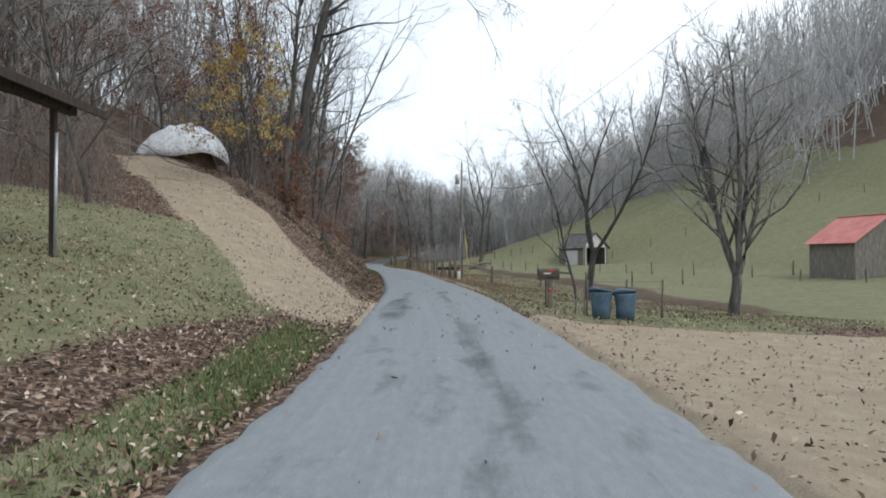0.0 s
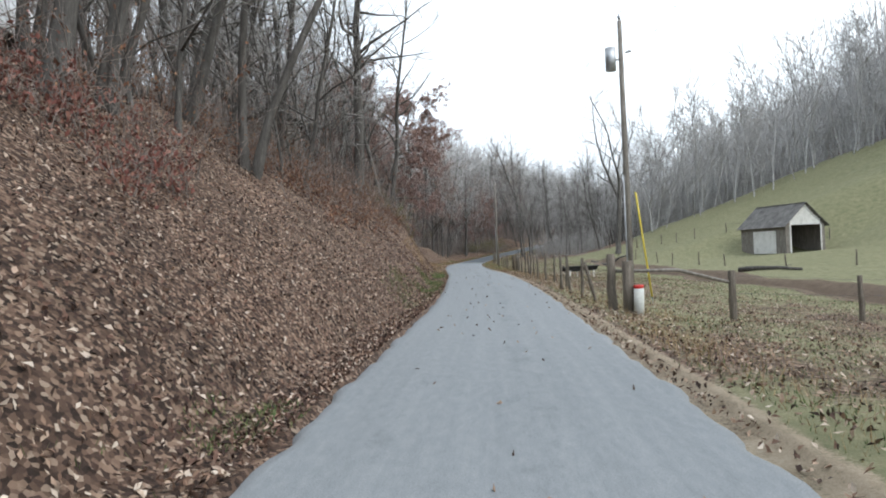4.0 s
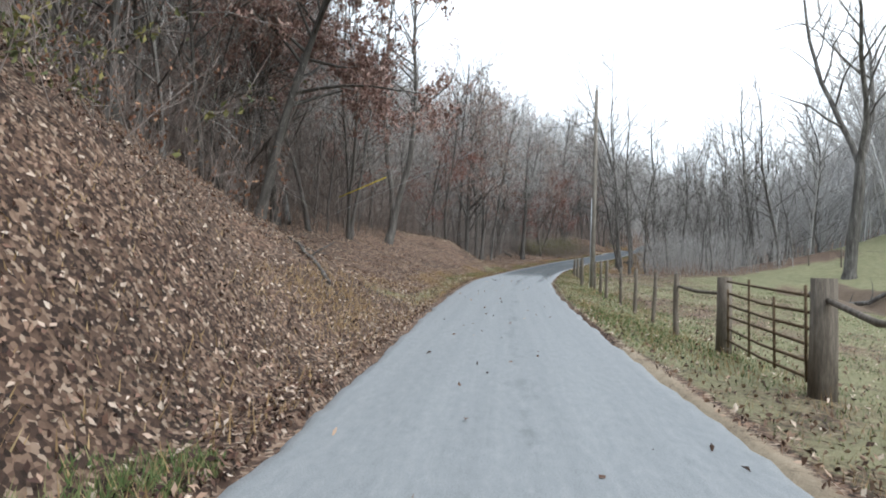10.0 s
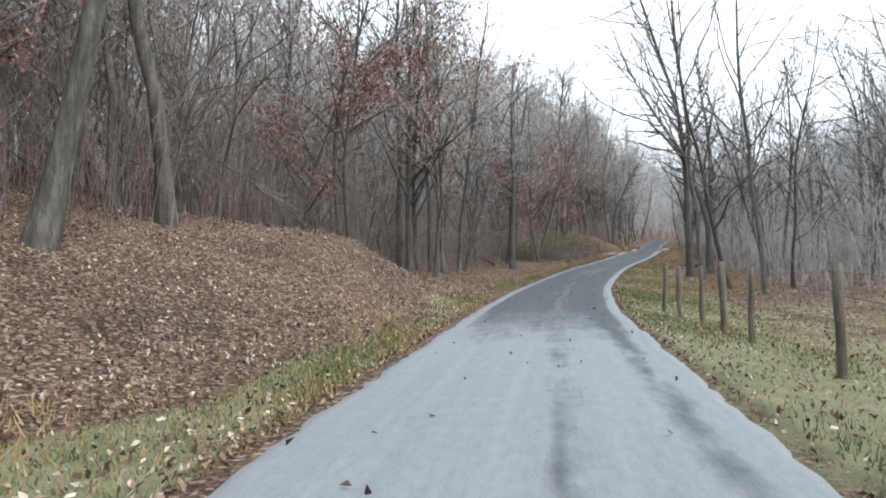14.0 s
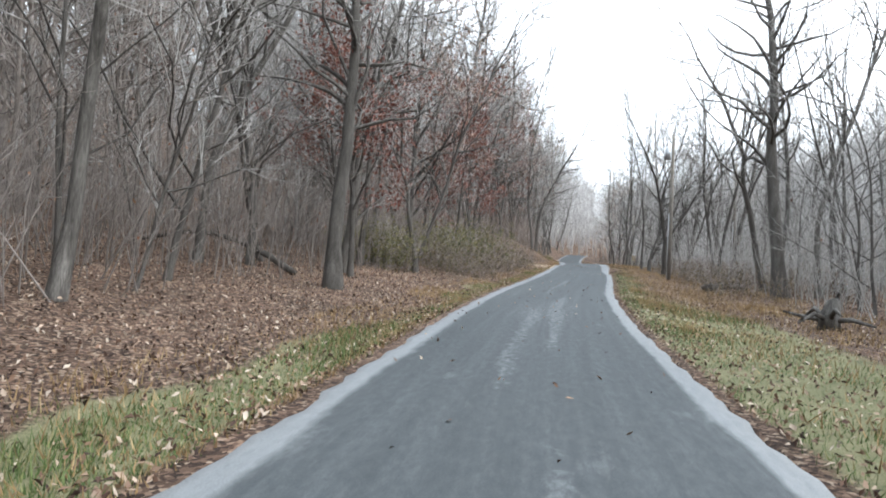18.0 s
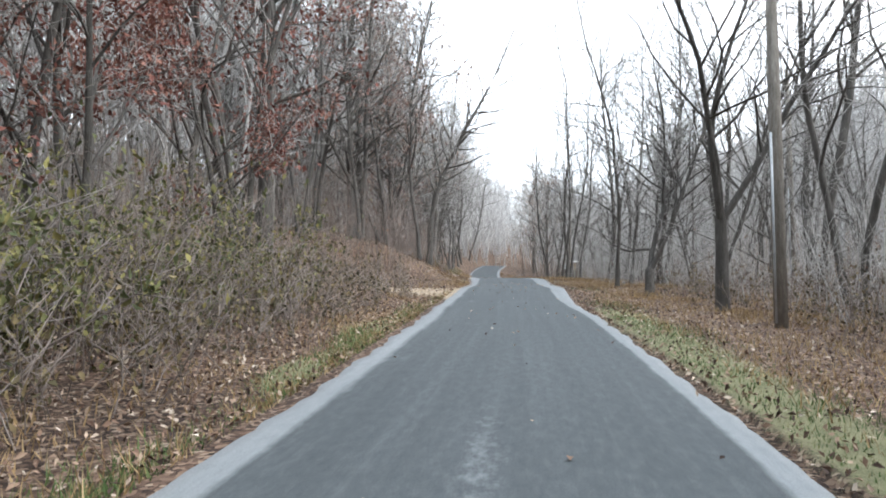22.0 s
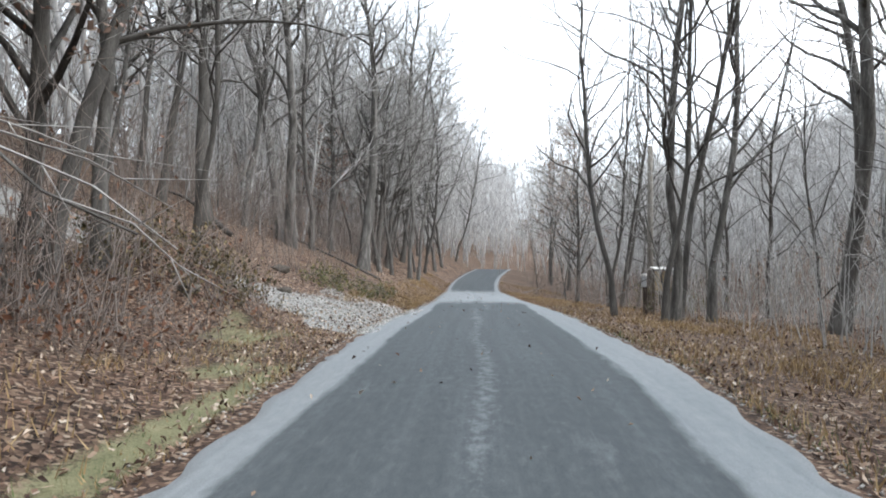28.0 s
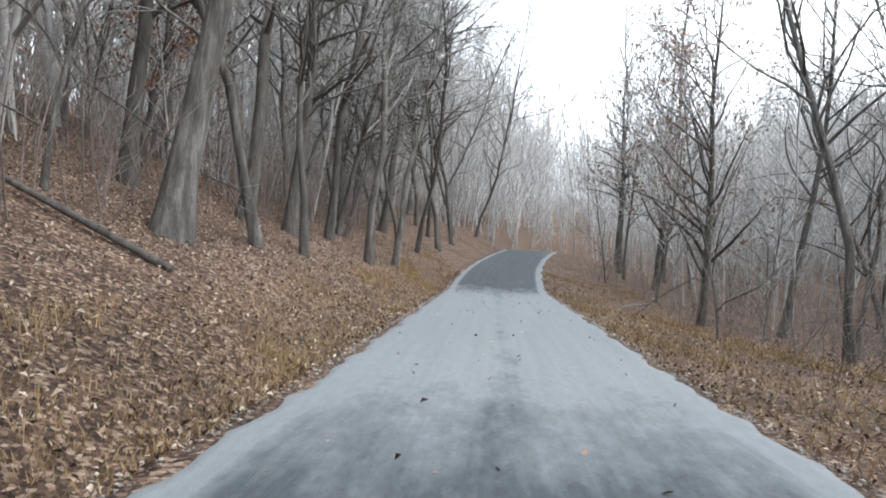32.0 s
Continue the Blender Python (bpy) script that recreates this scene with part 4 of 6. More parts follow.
def far_woods(label, ys, ds, side, n, seed, h=(12, 18), protos=None, material=None):
    g = np.random.default_rng(seed)
    vf = []
    for _ in range(n):
        y, d = g.uniform(*ys), g.uniform(*ds)
        x = float(cx(y)) + side * d
        if side < 0 and not clear_of_drives(x, y):
            continue
        v, f = (protos or FARTREE)[g.integers(6)]
        a, s = g.uniform(0, 6.28), g.uniform(*h) / 15
        R = np.array([[math.cos(a), -math.sin(a), 0], [math.sin(a), math.cos(a), 0], [0, 0, 1]])
        vf.append((v @ R.T * s + [x, y, float(zt(x, y))], f))
    # the default twig colour carries the distance haze
    return tagged(new("far_woods", mesh("far_woods", *joined(*vf), material or TWIG_HAZE)), label, "woods", kind="stuff")


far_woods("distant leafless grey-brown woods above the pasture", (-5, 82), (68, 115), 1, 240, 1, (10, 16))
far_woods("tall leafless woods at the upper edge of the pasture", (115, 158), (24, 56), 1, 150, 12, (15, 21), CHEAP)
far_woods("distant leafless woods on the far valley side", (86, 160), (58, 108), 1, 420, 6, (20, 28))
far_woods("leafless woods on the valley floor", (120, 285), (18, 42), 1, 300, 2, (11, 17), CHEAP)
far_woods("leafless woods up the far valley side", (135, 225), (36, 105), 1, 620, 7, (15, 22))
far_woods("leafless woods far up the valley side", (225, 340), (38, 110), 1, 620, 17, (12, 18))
far_woods("leafless woods climbing the near hillside", (12, 118), (15, 28), -1, 190, 3, (14, 21), CHEAP, TWIG_B)
far_woods("thin leafless woods behind the flat wood", (100, 152), (14, 30), -1, 130, 18, (15, 20), CHEAP, TWIG_B)
far_woods("thin leafless woods behind the drive", (150, 200), (12, 32), -1, 130, 20, (15, 22), CHEAP)
far_woods("leafless woods high on the near hillside", (10, 122), (26, 60), -1, 330, 9, (14, 21), None, TWIG_B)
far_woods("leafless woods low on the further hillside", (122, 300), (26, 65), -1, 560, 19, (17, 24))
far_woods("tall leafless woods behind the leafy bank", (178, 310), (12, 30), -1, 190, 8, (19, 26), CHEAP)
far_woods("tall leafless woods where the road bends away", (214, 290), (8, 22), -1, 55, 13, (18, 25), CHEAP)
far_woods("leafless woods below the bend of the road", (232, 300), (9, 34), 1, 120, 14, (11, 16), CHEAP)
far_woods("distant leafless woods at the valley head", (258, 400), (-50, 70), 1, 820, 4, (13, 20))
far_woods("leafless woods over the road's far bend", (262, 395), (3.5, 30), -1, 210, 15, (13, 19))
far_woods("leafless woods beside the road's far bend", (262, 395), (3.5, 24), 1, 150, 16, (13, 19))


far_woods("low leafless scrub filling the valley head", (246, 335), (-45, 55), 1, 380, 21, (4, 9))
far_woods("young leafless growth behind the leafy slope", (205, 262), (9, 30), -1, 150, 22, (5, 10))


# ---- brush ----
WEED = island("weed_leaf", [(0, (.05, .05, .025)), (.4, (.11, .09, .05)), (.75, (.2, .15, .08)), (1, (.3, .24, .13))])


def stems(g, P, hmin, hmax, twigs=6, r=.012, lean=.35):
    """Arching stems with side twigs at the places P."""
    main, side = [], []
    for p in P:
        h = g.uniform(hmin, hmax)
        tip = lean if hmax < 3 else .14
        st = grow(g, p - [0, 0, .05], (g.normal(0, tip), g.normal(0, tip), 1), h, min(r * h / 2, .018), .004, 4, .12, -.02)
        main.append(st)
        for j in range(twigs):
            q, d = on(st, g.uniform(.2, 1))
            side.append(grow(g, q[:3], aside(g, d, g.uniform(.4, 1.0)), h * g.uniform(.2, .5), .008, .003, 2, .15, .03))
    return joined(tubes(main, 3), spikes(side))


def brush(label, ys, ds, side, n, seed, hs=(1.2, 3.2), material=TWIG_R, keep=None, leaves=0, leafmat=None):
    g = np.random.default_rng(seed)
    y = g.uniform(*ys, n * 2)
    d = ds[0] + (ds[1] - ds[0]) * g.uniform(0, 1, n * 2)
    x = cx(y) + side * d
    ok = np.array([clear_of_drives(a, b) and (keep is None or keep(a, b)) for a, b in zip(x, y)])
    x, y = x[ok][:n], y[ok][:n]
    P = np.stack([x, y, zt(x, y)], -1)
    V, F = stems(g, P, *hs)
    ob = tagged(new("brush", mesh("brush", V, F, material)), label, "brush", kind="stuff")
    if leaves:
        at = V[g.integers(0, len(V), leaves)] + g.normal(0, .05, (leaves, 3))
        part("dry_leaves", mesh("dry_leaves", *scatter_leaves(g, at, .09), leafmat or LEAF_B), ob)
    return ob


brush("tangled reddish-brown brush beside the drive", (13, 34), (9.5, 17), -1, 420, 21, (1.2, 3.0), leaves=2600, leafmat=LEAF_B)
brush("red-brown leafy thicket on the hillside above the lawn", (10, 40), (15, 32), -1, 360, 45, (1.5, 4.2), leaves=6000, leafmat=LEAF_B)
brush("reddish bare brush along the top of the road bank", (31, 60), (5.2, 12), -1, 330, 22, (.9, 2.8), leaves=3600, leafmat=LEAF_B)
brush("dense bare brush crowding the lower road bank", (56, 80), (5.0, 11), -1, 260, 35, (.7, 2.6), leaves=3600)
brush("dense bare understorey at the foot of the wooded slope", (81, 128), (9.0, 17), -1, 1500, 23, (1.6, 6.0), TWIG_R, leaves=2500)
brush("dense reddish leafy brush beside the sandy drive", (24.5, 30.5), (5.4, 9.5), -1, 230, 41, (1.4, 4.4), leaves=7000, leafmat=LEAF_B)
brush("low leafy brown brush scattered over the bank", (44, 68), (4.4, 10), -1, 420, 44, (.3, 1.3), leaves=11000, leafmat=LEAF_B)
brush("low crimson-leaved brush on the bank", (30, 36.5), (4.6, 7.5), -1, 120, 42, (.4, 1.2), leaves=2200, leafmat=LEAF_R)
brush("tall brown dry weeds at the wood's edge", (145, 173), (5.0, 10), 1, 650, 43, (.5, 1.4), leaves=5200, leafmat=WEED)
brush("bare understorey stems in the flat wood", (126, 168), (7, 17), -1, 1500, 24, (1.4, 5.2), TWIG_B, leaves=1500)
brush("brown brush along the wood's edge", (173, 193), (4.8, 13), -1, 620, 25, (.8, 4.0), leaves=1500)
brush("bare understorey stems on the leafy slope", (201, 250), (6.3, 17), -1, 1100, 26, (1.0, 4.6), leaves=500)
brush("grey-brown brush at the edge of the valley wood", (116, 166), (7.5, 18), 1, 1200, 27, (.8, 4.0), TWIG, leaves=400)
brush("dry brown weeds and brush under the trees", (160, 205), (6.2, 17), 1, 1100, 28, (.6, 3.4), TWIG, leaves=500)
brush("dry weeds on the slope below the road", (205, 250), (5.2, 18), 1, 800, 29, (.5, 2.8), leaves=300)
brush("low brown weeds on the berm beside the drive", (148, 169.5), (3.5, 8.5), -1, 950, 30, (.5, 1.6), leaves=10000, leafmat=WEED)
brush("brown weeds over the rotten bank", (64, 70), (4.0, 6.2), -1, 90, 36, (.3, .9), leaves=900)
brush("dark weedy berm beside the gravel drive", (186.5, 194.5), (3.8, 9), -1, 260, 31, (.4, 1.2), leaves=1300)
brush("yellow-green leafy bush on the bank", (65.5, 74), (4.2, 7.5), -1, 130, 32, (.6, 1.9), leaves=3600, leafmat=LEAF_G)
brush("yellow-green leafy bush in the wood's edge", (155, 163.5), (4.8, 8), -1, 260, 33, (1.0, 2.7), leaves=11000, leafmat=LEAF_G)
brush("yellow-green bush with small leaves beside the road", (152, 156), (2.5, 8), -1, 420, 46, (.9, 2.3), TWIG_B, lambda a, b: math.hypot(a + 15.3, b - 154.0) < 1.5, 14000, LEAF_G)
brush("yellowing leafy bush among the stems of the flat wood", (146, 150), (2.5, 16), -1, 700, 47, (.8, 2.2), TWIG_B, lambda a, b: math.hypot(a + 17.7, b - 148.0) < 1.4, 7000, LEAF_G)
brush("yellowing bush beside the forked trees", (204, 208), (6.5, 8.5), 1, 45, 34, (.8, 2.0), leaves=700, leafmat=LEAF_G)


brush("green-leaved weeds and ivy at the foot of the leafy slope", (203, 208), (3.2, 6.2), -1, 150, 37, (.2, .6), leaves=2000, leafmat=LEAF_G)
brush("brown and green weeds over the hump beside the gravel drive", (193.2, 195.6), (4.4, 7.6), -1, 150, 38, (.3, .9), leaves=3000, leafmat=WEED)


brush("low green and brown weeds between the drive and the road", (16.5, 27), (2.4, 5.2), -1, 160, 39, (.15, .45), leaves=1700, leafmat=WEED)


# ---- things ----
WOOD_GREY = simple("weathered_wood", [(.25, (.12, .105, .09)), (.5, (.22, .2, .175)), (.75, (.36, .335, .3))], 3, .9, stretch=(4, 4, .6), bump_s=.6, fine=22)
WOOD_POST = simple("old_post_wood", [(.25, (.07, .06, .048)), (.5, (.15, .128, .105)), (.75, (.27, .24, .2))], 3, .92, stretch=(4, 4, .5), bump_s=.7, fine=20)
WOOD_DARK = simple("dark_stained_wood", [(.3, (.03, .022, .018)), (.7, (.075, .058, .048))], 3, .85, stretch=(3, 3, .6), fine=22)
PINE = simple("tan_board", [(.3, (.3, .22, .13)), (.7, (.46, .36, .23))], 3, .8, stretch=(1, 1, 3), fine=30)
WHITE = simple("worn_white_paint", [(.25, (.5, .49, .46)), (.45, (.7, .69, .66)), (.8, (.82, .81, .79))], 2, .7, bump_s=.2)
ROOF_GREY = simple("old_shingle", [(.3, (.09, .085, .08)), (.7, (.2, .19, .18))], 1.6, .9, fine=24)
ROOF_RED = simple("faded_red_metal", [(.25, (.45, .12, .10)), (.5, (.6, .2, .17)), (.8, (.66, .3, .26))], .9, .5, .2, bump_s=.15)
STEEL = simple("galvanised_steel", [(.3, (.38, .4, .42)), (.7, (.58, .6, .62))], 5, .45, .6, bump_s=.1)
WIRE = simple("old_wire", [(.3, (.12, .11, .1)), (.7, (.22, .2, .19))], 5, .6, .5, bump_s=0)
RUST = simple("rusty_bars", [(.3, (.09, .06, .04)), (.7, (.2, .15, .09))], 8, .8, .3)
YELLOWP = simple("yellow_plastic", [(.3, (.62, .47, .05)), (.7, (.75, .6, .1))], 4, .5, bump_s=.05)
BLUEP = simple("faded_blue_plastic", [(.25, (.075, .12, .17)), (.5, (.11, .17, .235)), (.8, (.2, .27, .34))], 3, .55, bump_s=.1)
BLACKP = simple("black_plastic", [(.3, (.02, .02, .022)), (.7, (.05, .05, .052))], 4, .5, bump_s=.1)
TARP = simple("white_tarpaulin", [(.3, (.82, .83, .86)), (.7, (.9, .91, .93))], 1.2, .55, bump_s=.3, fine=5, dist=.04)
BROWN_METAL = simple("bronze_metal", [(.3, (.07, .055, .045)), (.7, (.13, .105, .085))], 6, .5, .4, bump_s=.1)
REDP = simple("red_reflector", [(.3, (.55, .03, .025)), (.7, (.7, .06, .05))], 6, .3, bump_s=0)
STONE = simple("grey_sandstone", [(.3, (.06, .053, .046)), (.7, (.17, .15, .128))], 2, .95, fine=14, bump_s=.8, dist=.04)
EARTH = simple("bare_earth", [(.3, (.15, .10, .07)), (.7, (.3, .22, .15))], 2, .95, fine=12, bump_s=.8, dist=.04)
CONCRETE = simple("pale_plastic_guard", [(.3, (.55, .56, .52)), (.7, (.7, .71, .68))], 4, .6, bump_s=.1)


def thing(name, x, y, z=None, turn=0.0, label="", category="", group=""):
    ob = new(name)
    ob.empty_display_size = .3
    ob.matrix_basis = pose(x, y, float(zt(x, y)) if z is None else z, 0, 0, turn)
    return tagged(ob, label, category, group)


def box(sx, sy, sz, at=(0, 0, 0), turn=(0, 0, 0), bevel=.008):
    """A bevelled block; at: the middle of its foot before turning."""
    bm = bmesh.new()
    bmesh.ops.create_cube(bm, size=1, matrix=Matrix.Diagonal((sx, sy, sz, 1)))
    if bevel:
        bmesh.ops.bevel(bm, geom=list(bm.edges), offset=min(bevel, min(sx, sy, sz) * .3), segments=1, affect="EDGES")
    bmesh.ops.transform(bm, matrix=Matrix.Translation((at[0], at[1], at[2] + sz / 2)) @ pose(0, 0, 0, *turn), verts=bm.verts)
    return bm


def rod(name, rows, material, parent=None, sides=8, label="", smooth=True):
    """A closed round bar along rows of x, y, z, radius."""
    rows = np.array(rows, float)
    a, b = rows[0].copy(), rows[-1].copy()
    a[:3] -= (rows[1, :3] - rows[0, :3]) * 1e-3
    b[:3] += (rows[-1, :3] - rows[-2, :3]) * 1e-3
    a[3] = b[3] = .0005
    me = mesh(name, *tubes([np.vstack([a, rows, b])], sides), material, smooth)
    if parent is not None:
        return part(name, me, parent, label)
    return new(name, me)


def sag(p, q, drop, n=14, r=.012):
    """A hanging wire from p to q."""
    t = np.linspace(0, 1, n)[:, None]
    P = np.array(p, float) * (1 - t) + np.array(q, float) * t
    P[:, 2] -= drop * 4 * (t * (1 - t))[:, 0]
    return np.c_[P, np.full(n, r)]


g = np.random.default_rng(99)


def crooked(x, y, h, r, lean=(0, 0), z=None):
    """The rows of a rough wooden post with its foot in the ground."""
    z0 = float(zt(x, y)) if z is None else z
    k = np.linspace(0, 1, 5)[:, None]
    P = np.array([x, y, z0 - .3]) + k * np.array([lean[0], lean[1], h + .3])
    P[:, :2] += g.normal(0, r * .16, (5, 2))
    return np.c_[P, r * (1 + g.normal(0, .07, 5)) * np.linspace(1.06, .92, 5)]


# pasture fence along the road
ROADPOSTS = [(.5, 42.9, 1.35, .13, 0, 0), (.3, 45.2, 1.15, .06, -.35, 0), (-.1, 47.0, 1.2, .06, .05, 0), (-.4, 48.2, 1.15, .06, -.1, 0), (-.7, 49.6, 1.2, .055, 0, 0), (-.5, 51.3, 1.25, .07, .04, 0),
             (-.7, 53.8, 1.25, .075, 0, 0), (-1.0, 56.2, 1.2, .06, .05, 0), (-1.4, 57.4, 1.3, .07, 0, 0), (-1.8, 59.1, 1.2, .065, -.06, 0), (-2.1, 61.3, 1.2, .06, 0, 0), (-2.4, 63.3, 1.3, .075, .1, 0), (-2.6, 65.9, 1.35, .08, 0, 0),
             (-2.9, 67.8, 1.25, .065, .05, 0), (-3.3, 70.7, 1.2, .06, 0, 0), (-3.65, 73.4, 1.3, .085, 0, 0), (-5.1, 81.2, 1.25, .07, 0, 0), (-5.45, 83.4, 1.2, .06, .05, 0), (-5.8, 85.8, 1.25, .065, 0, 0),
             (-6.2, 88.2, 1.2, .06, 0, 0), (-6.7, 90.8, 1.35, .075, 0, 0), (-7.0, 93.0, 1.3, .07, .03, 0), (-7.3, 95.6, 1.25, .06, 0, 0), (-8.0, 98.0, 1.3, .075, 0, 0), (-8.0, 99.6, 1.25, .07, -.08, 0),
             (-8.3, 103.0, 1.3, .075, 0, 0), (-8.6, 106.0, 1.2, .06, .04, 0), (-8.75, 107.2, 1.3, .085, -.06, 0), (-8.95, 108.7, 1.2, .06, 0, 0), (-9.2, 110.4, 1.2, .065, 0, 0), (-9.4, 111.9, 1.25, .07, .05, 0)]
fence = tagged(new("pasture_fence"), "old wire fence on weathered grey wooden posts along the road", "fence")
tops = []
for x, y, h, r, lx, ly in ROADPOSTS:
    p = crooked(x, y, h, r * .8, (lx, ly))
    rod("post", p, WOOD_POST, fence, 9)
    tops.append(p)
for lo, hi in ((0, 15), (16, len(tops) - 1)):
    for f in (.5, .72, .93):
        P = []
        for k in range(lo, hi + 1):
            q = on(tops[k], .2 + .8 * f)[0][:3] - [tops[k][2, 3], 0, 0]
            if P:
                m = (P[-1] + q) / 2
                P.append(m - [0, 0, .02])
            P.append(q)
        rod("wire", np.c_[np.array(P), np.full(len(P), .004)], WIRE, fence, 4)

cross = tagged(new("cross_fence"), "grey wooden posts with a long pole rail crossing the pasture", "fence")
cp = [crooked(x, y, h, r) for x, y, h, r in ((3.4, 43.6, 1.25, .09), (7.0, 45.4, 1.2, .07), (10.6, 46.8, 1.2, .065), (14.5, 48.4, 1.2, .06), (19, 50, 1.2, .06), (24, 52, 1.2, .06), (30, 54, 1.2, .06))]
for p in cp:
    rod("post", p, WOOD_POST, cross, 9)
rod("rail", np.vstack([tops[0][3] * [1, 1, 1, 0] + [0, 0, .0, .045], np.array([2.1, 43.3, .95, .042]), cp[0][3] * [1, 1, 1, 0] + [0, 0, .08, .04]]), WOOD_GREY, cross, 8)
for f in (.55, .9):
    rod("wire", np.c_[np.array([on(p, .2 + .8 * f)[0][:3] for p in cp]), np.full(len(cp), .004)], WIRE, cross, 4)

hillfence = tagged(new("hill_fence"), "row of small grey posts at the foot of the green hill", "fence")
hp = []
for k in range(17):
    t = k / 16
    x = np.interp(t, [0, .35, 1], [6, 16, 60])
    y = np.interp(t, [0, .35, 1], [116, 103, 70])
    hp.append(crooked(x + g.normal(0, .3), y + g.normal(0, .3), 1.2, .06))
    rod("post", hp[-1], WOOD_POST, hillfence, 7)
rod("wire", np.c_[np.array([on(p, .9)[0][:3] for p in hp]), np.full(len(hp), .005)], WIRE, hillfence, 4)
lowfence = tagged(new("creek_fence"), "loose line of crooked posts along the creek", "fence")
for k in range(15):
    y = 34 + k * 4.6
    x = np.interp(y, [20, 40, 60, 75, 90, 105], [38, 30, 22, 15, 9, 7]) + g.normal(0, .5)
    rod("post", crooked(x, y, g.uniform(.9, 1.25), .055, (g.normal(0, .1), 0)), WOOD_POST, lowfence, 7)

# stub post with its pale guard beside the pole
stub = thing("guard_post", .95, 42.6, label="thick wooden stub post with a pale plastic guard", category="post")
z0 = stub.matrix_basis.translation
rod("post", [(-.1, .1, -.3, .14), (-.1, .1, 1.25, .13)], WOOD_POST, stub, 10)
rod("guard", [(.1, -.05, -.1, .12), (.12, -.05, .62, .12)], CONCRETE, stub, 12, "pale green-white plastic guard")
rod("cap", [(.12, -.05, .6, .125), (.12, -.05, .68, .11)], REDP, stub, 12, "red cap")

# farm gate
gx, gy, hx, hy = -3.9, 75.8, -4.45, 79.4
gate = thing("farm_gate", gx, gy, turn=math.degrees(math.atan2(hy - gy, hx - gx)), label="brown barred farm gate hung between thick wooden posts", category="gate")
L = math.hypot(hx - gx, hy - gy)
for name, px, r, h in (("hinge_post", 0, .15, 1.4), ("latch_post", L, .13, 1.3)):
    rod(name, [(px, 0, -.3, r * 1.1), (px, 0, h * .5, r), (px + .02, 0, h, r * .95)], WOOD_POST, gate, 10)
for k in range(6):
    z = .2 + .2 * k
    rod("bar", [(.18, 0, z - .03, .022), (L / 2, .02, z + g.normal(0, .02), .022), (L - .16, 0, z + .03, .022)], RUST, gate, 6)
for k in range(4):
    x = .35 + (L - .7) * k / 3
    rod("upright", [(x, .03, .12, .02), (x + .08, .03, 1.3 if k in (0, 2) else 1.1, .02)], RUST, gate, 6)
rail2 = thing("fence_rail", -3.8, 74.5, label="crooked pole rail between fence post and gate post", category="rail")
rod("pole", [(.15, -1.1, 1.05, .04), (0, 0, 1.0, .04), (-.1, 1.25, 1.15, .035)], WOOD_POST, rail2, 7)
rod("pole", [(-.65, 5.0, 1.0, .035), (-1.0, 6.0, .98, .035), (-1.3, 6.8, 1.05, .03)], WOOD_POST, rail2, 7)


# utility poles and their lines
def utility_pole(x, y, h, can, label, r=.14):
    ob = thing("utility_pole", x, y, label=label, category="pole", group="utility poles")
    rod("pole", [(0, 0, -.5, r * 1.1), (0, 0, h * .5, r), (0, 0, h, r * .72)], WOOD_GREY, ob, 14)
    rod("insulator", [(0, 0, h, .03), (0, 0, h + .1, .05), (0, 0, h + .2, .03)], STEEL, ob, 8)
    rod("conduit", [(-r, -.05, .1, .025), (-r, -.05, h * .45, .025)], STEEL, ob, 6)
    if can:
        rod("transformer", [(-.32, -.1, h - 1.55, .16), (-.32, -.1, h - .85, .16)], STEEL, ob, 16, "grey steel transformer can")
        rod("bracket", [(-.32, -.1, h - 1.2, .03), (0, 0, h - 1.2, .03)], STEEL, ob, 6)
        rod("clamp", [(.14, 0, h - 1.0, .03), (.3, 0, h - .95, .05)], STEEL, ob, 6)
    else:
        rod("clamp", [(.1, 0, h - 1.6, .03), (.24, 0, h - 1.55, .04)], STEEL, ob, 6)
    return np.array([x, y, float(zt(x, y)) + h])


T1 = utility_pole(1.4, 47.2, 8.7, True, "weathered wooden utility pole with a grey transformer can", .09)
T2 = utility_pole(-7.5, 97.6, 9.2, False, "tall weathered wooden utility pole beside the pasture fence", .105)
T3 = utility_pole(-3.0, 160.5, 8.6, True, "wooden utility pole among the roadside trees", .12)
T4 = utility_pole(5.1, 173.5, 9.0, False, "slim wooden utility pole in the valley wood", .11)
lines = tagged(new("power_line"), "thin overhead wires slung between the utility poles", "wires")
T0 = np.array([9.0, -45, 9.0])
for a, b, d in ((T0, T1, 1.6), (T1, T2, 1.0), (T2, T3, 1.2), (T3, T4, .3), (T4, np.array([22, 262, 17.0]), 2)):
    rod("wire", sag(a + [0, 0, .2], b + [0, 0, .2], d, 16, .005), WIRE, lines, 4)
    rod("wire", sag(a - [0, 0, 1.6], b - [0, 0, 1.6], d, 16, .006), WIRE, lines, 4)
guy = tagged(new("guy_wire"), "steel guy wire with a bright yellow plastic guard beside the pole", "guy wire")
gp, gq = T1 - [0, 0, 3.0], np.array([2.0, 47.0, float(zt(2.0, 47.0))])
rod("cable", np.c_[np.linspace(gp, gq, 4), np.full(4, .008)], STEEL, guy, 4)
rod("guard", np.c_[np.linspace(gq + (gp - gq) * .05, gq + (gp - gq) * .6, 3), np.full(3, .028)], YELLOWP, guy, 8, "yellow plastic guard")
guy2 = tagged(new("guy_wire"), "guy wire over the road to the hillside with a yellow guard", "guy wire")
gp, gq = T2 - [0, 0, .3], np.array([-21.6, 96.7, float(zt(-21.6, 96.7))])
rod("cable", np.c_[np.linspace(gp, gq, 4), np.full(4, .008)], STEEL, guy2, 4)
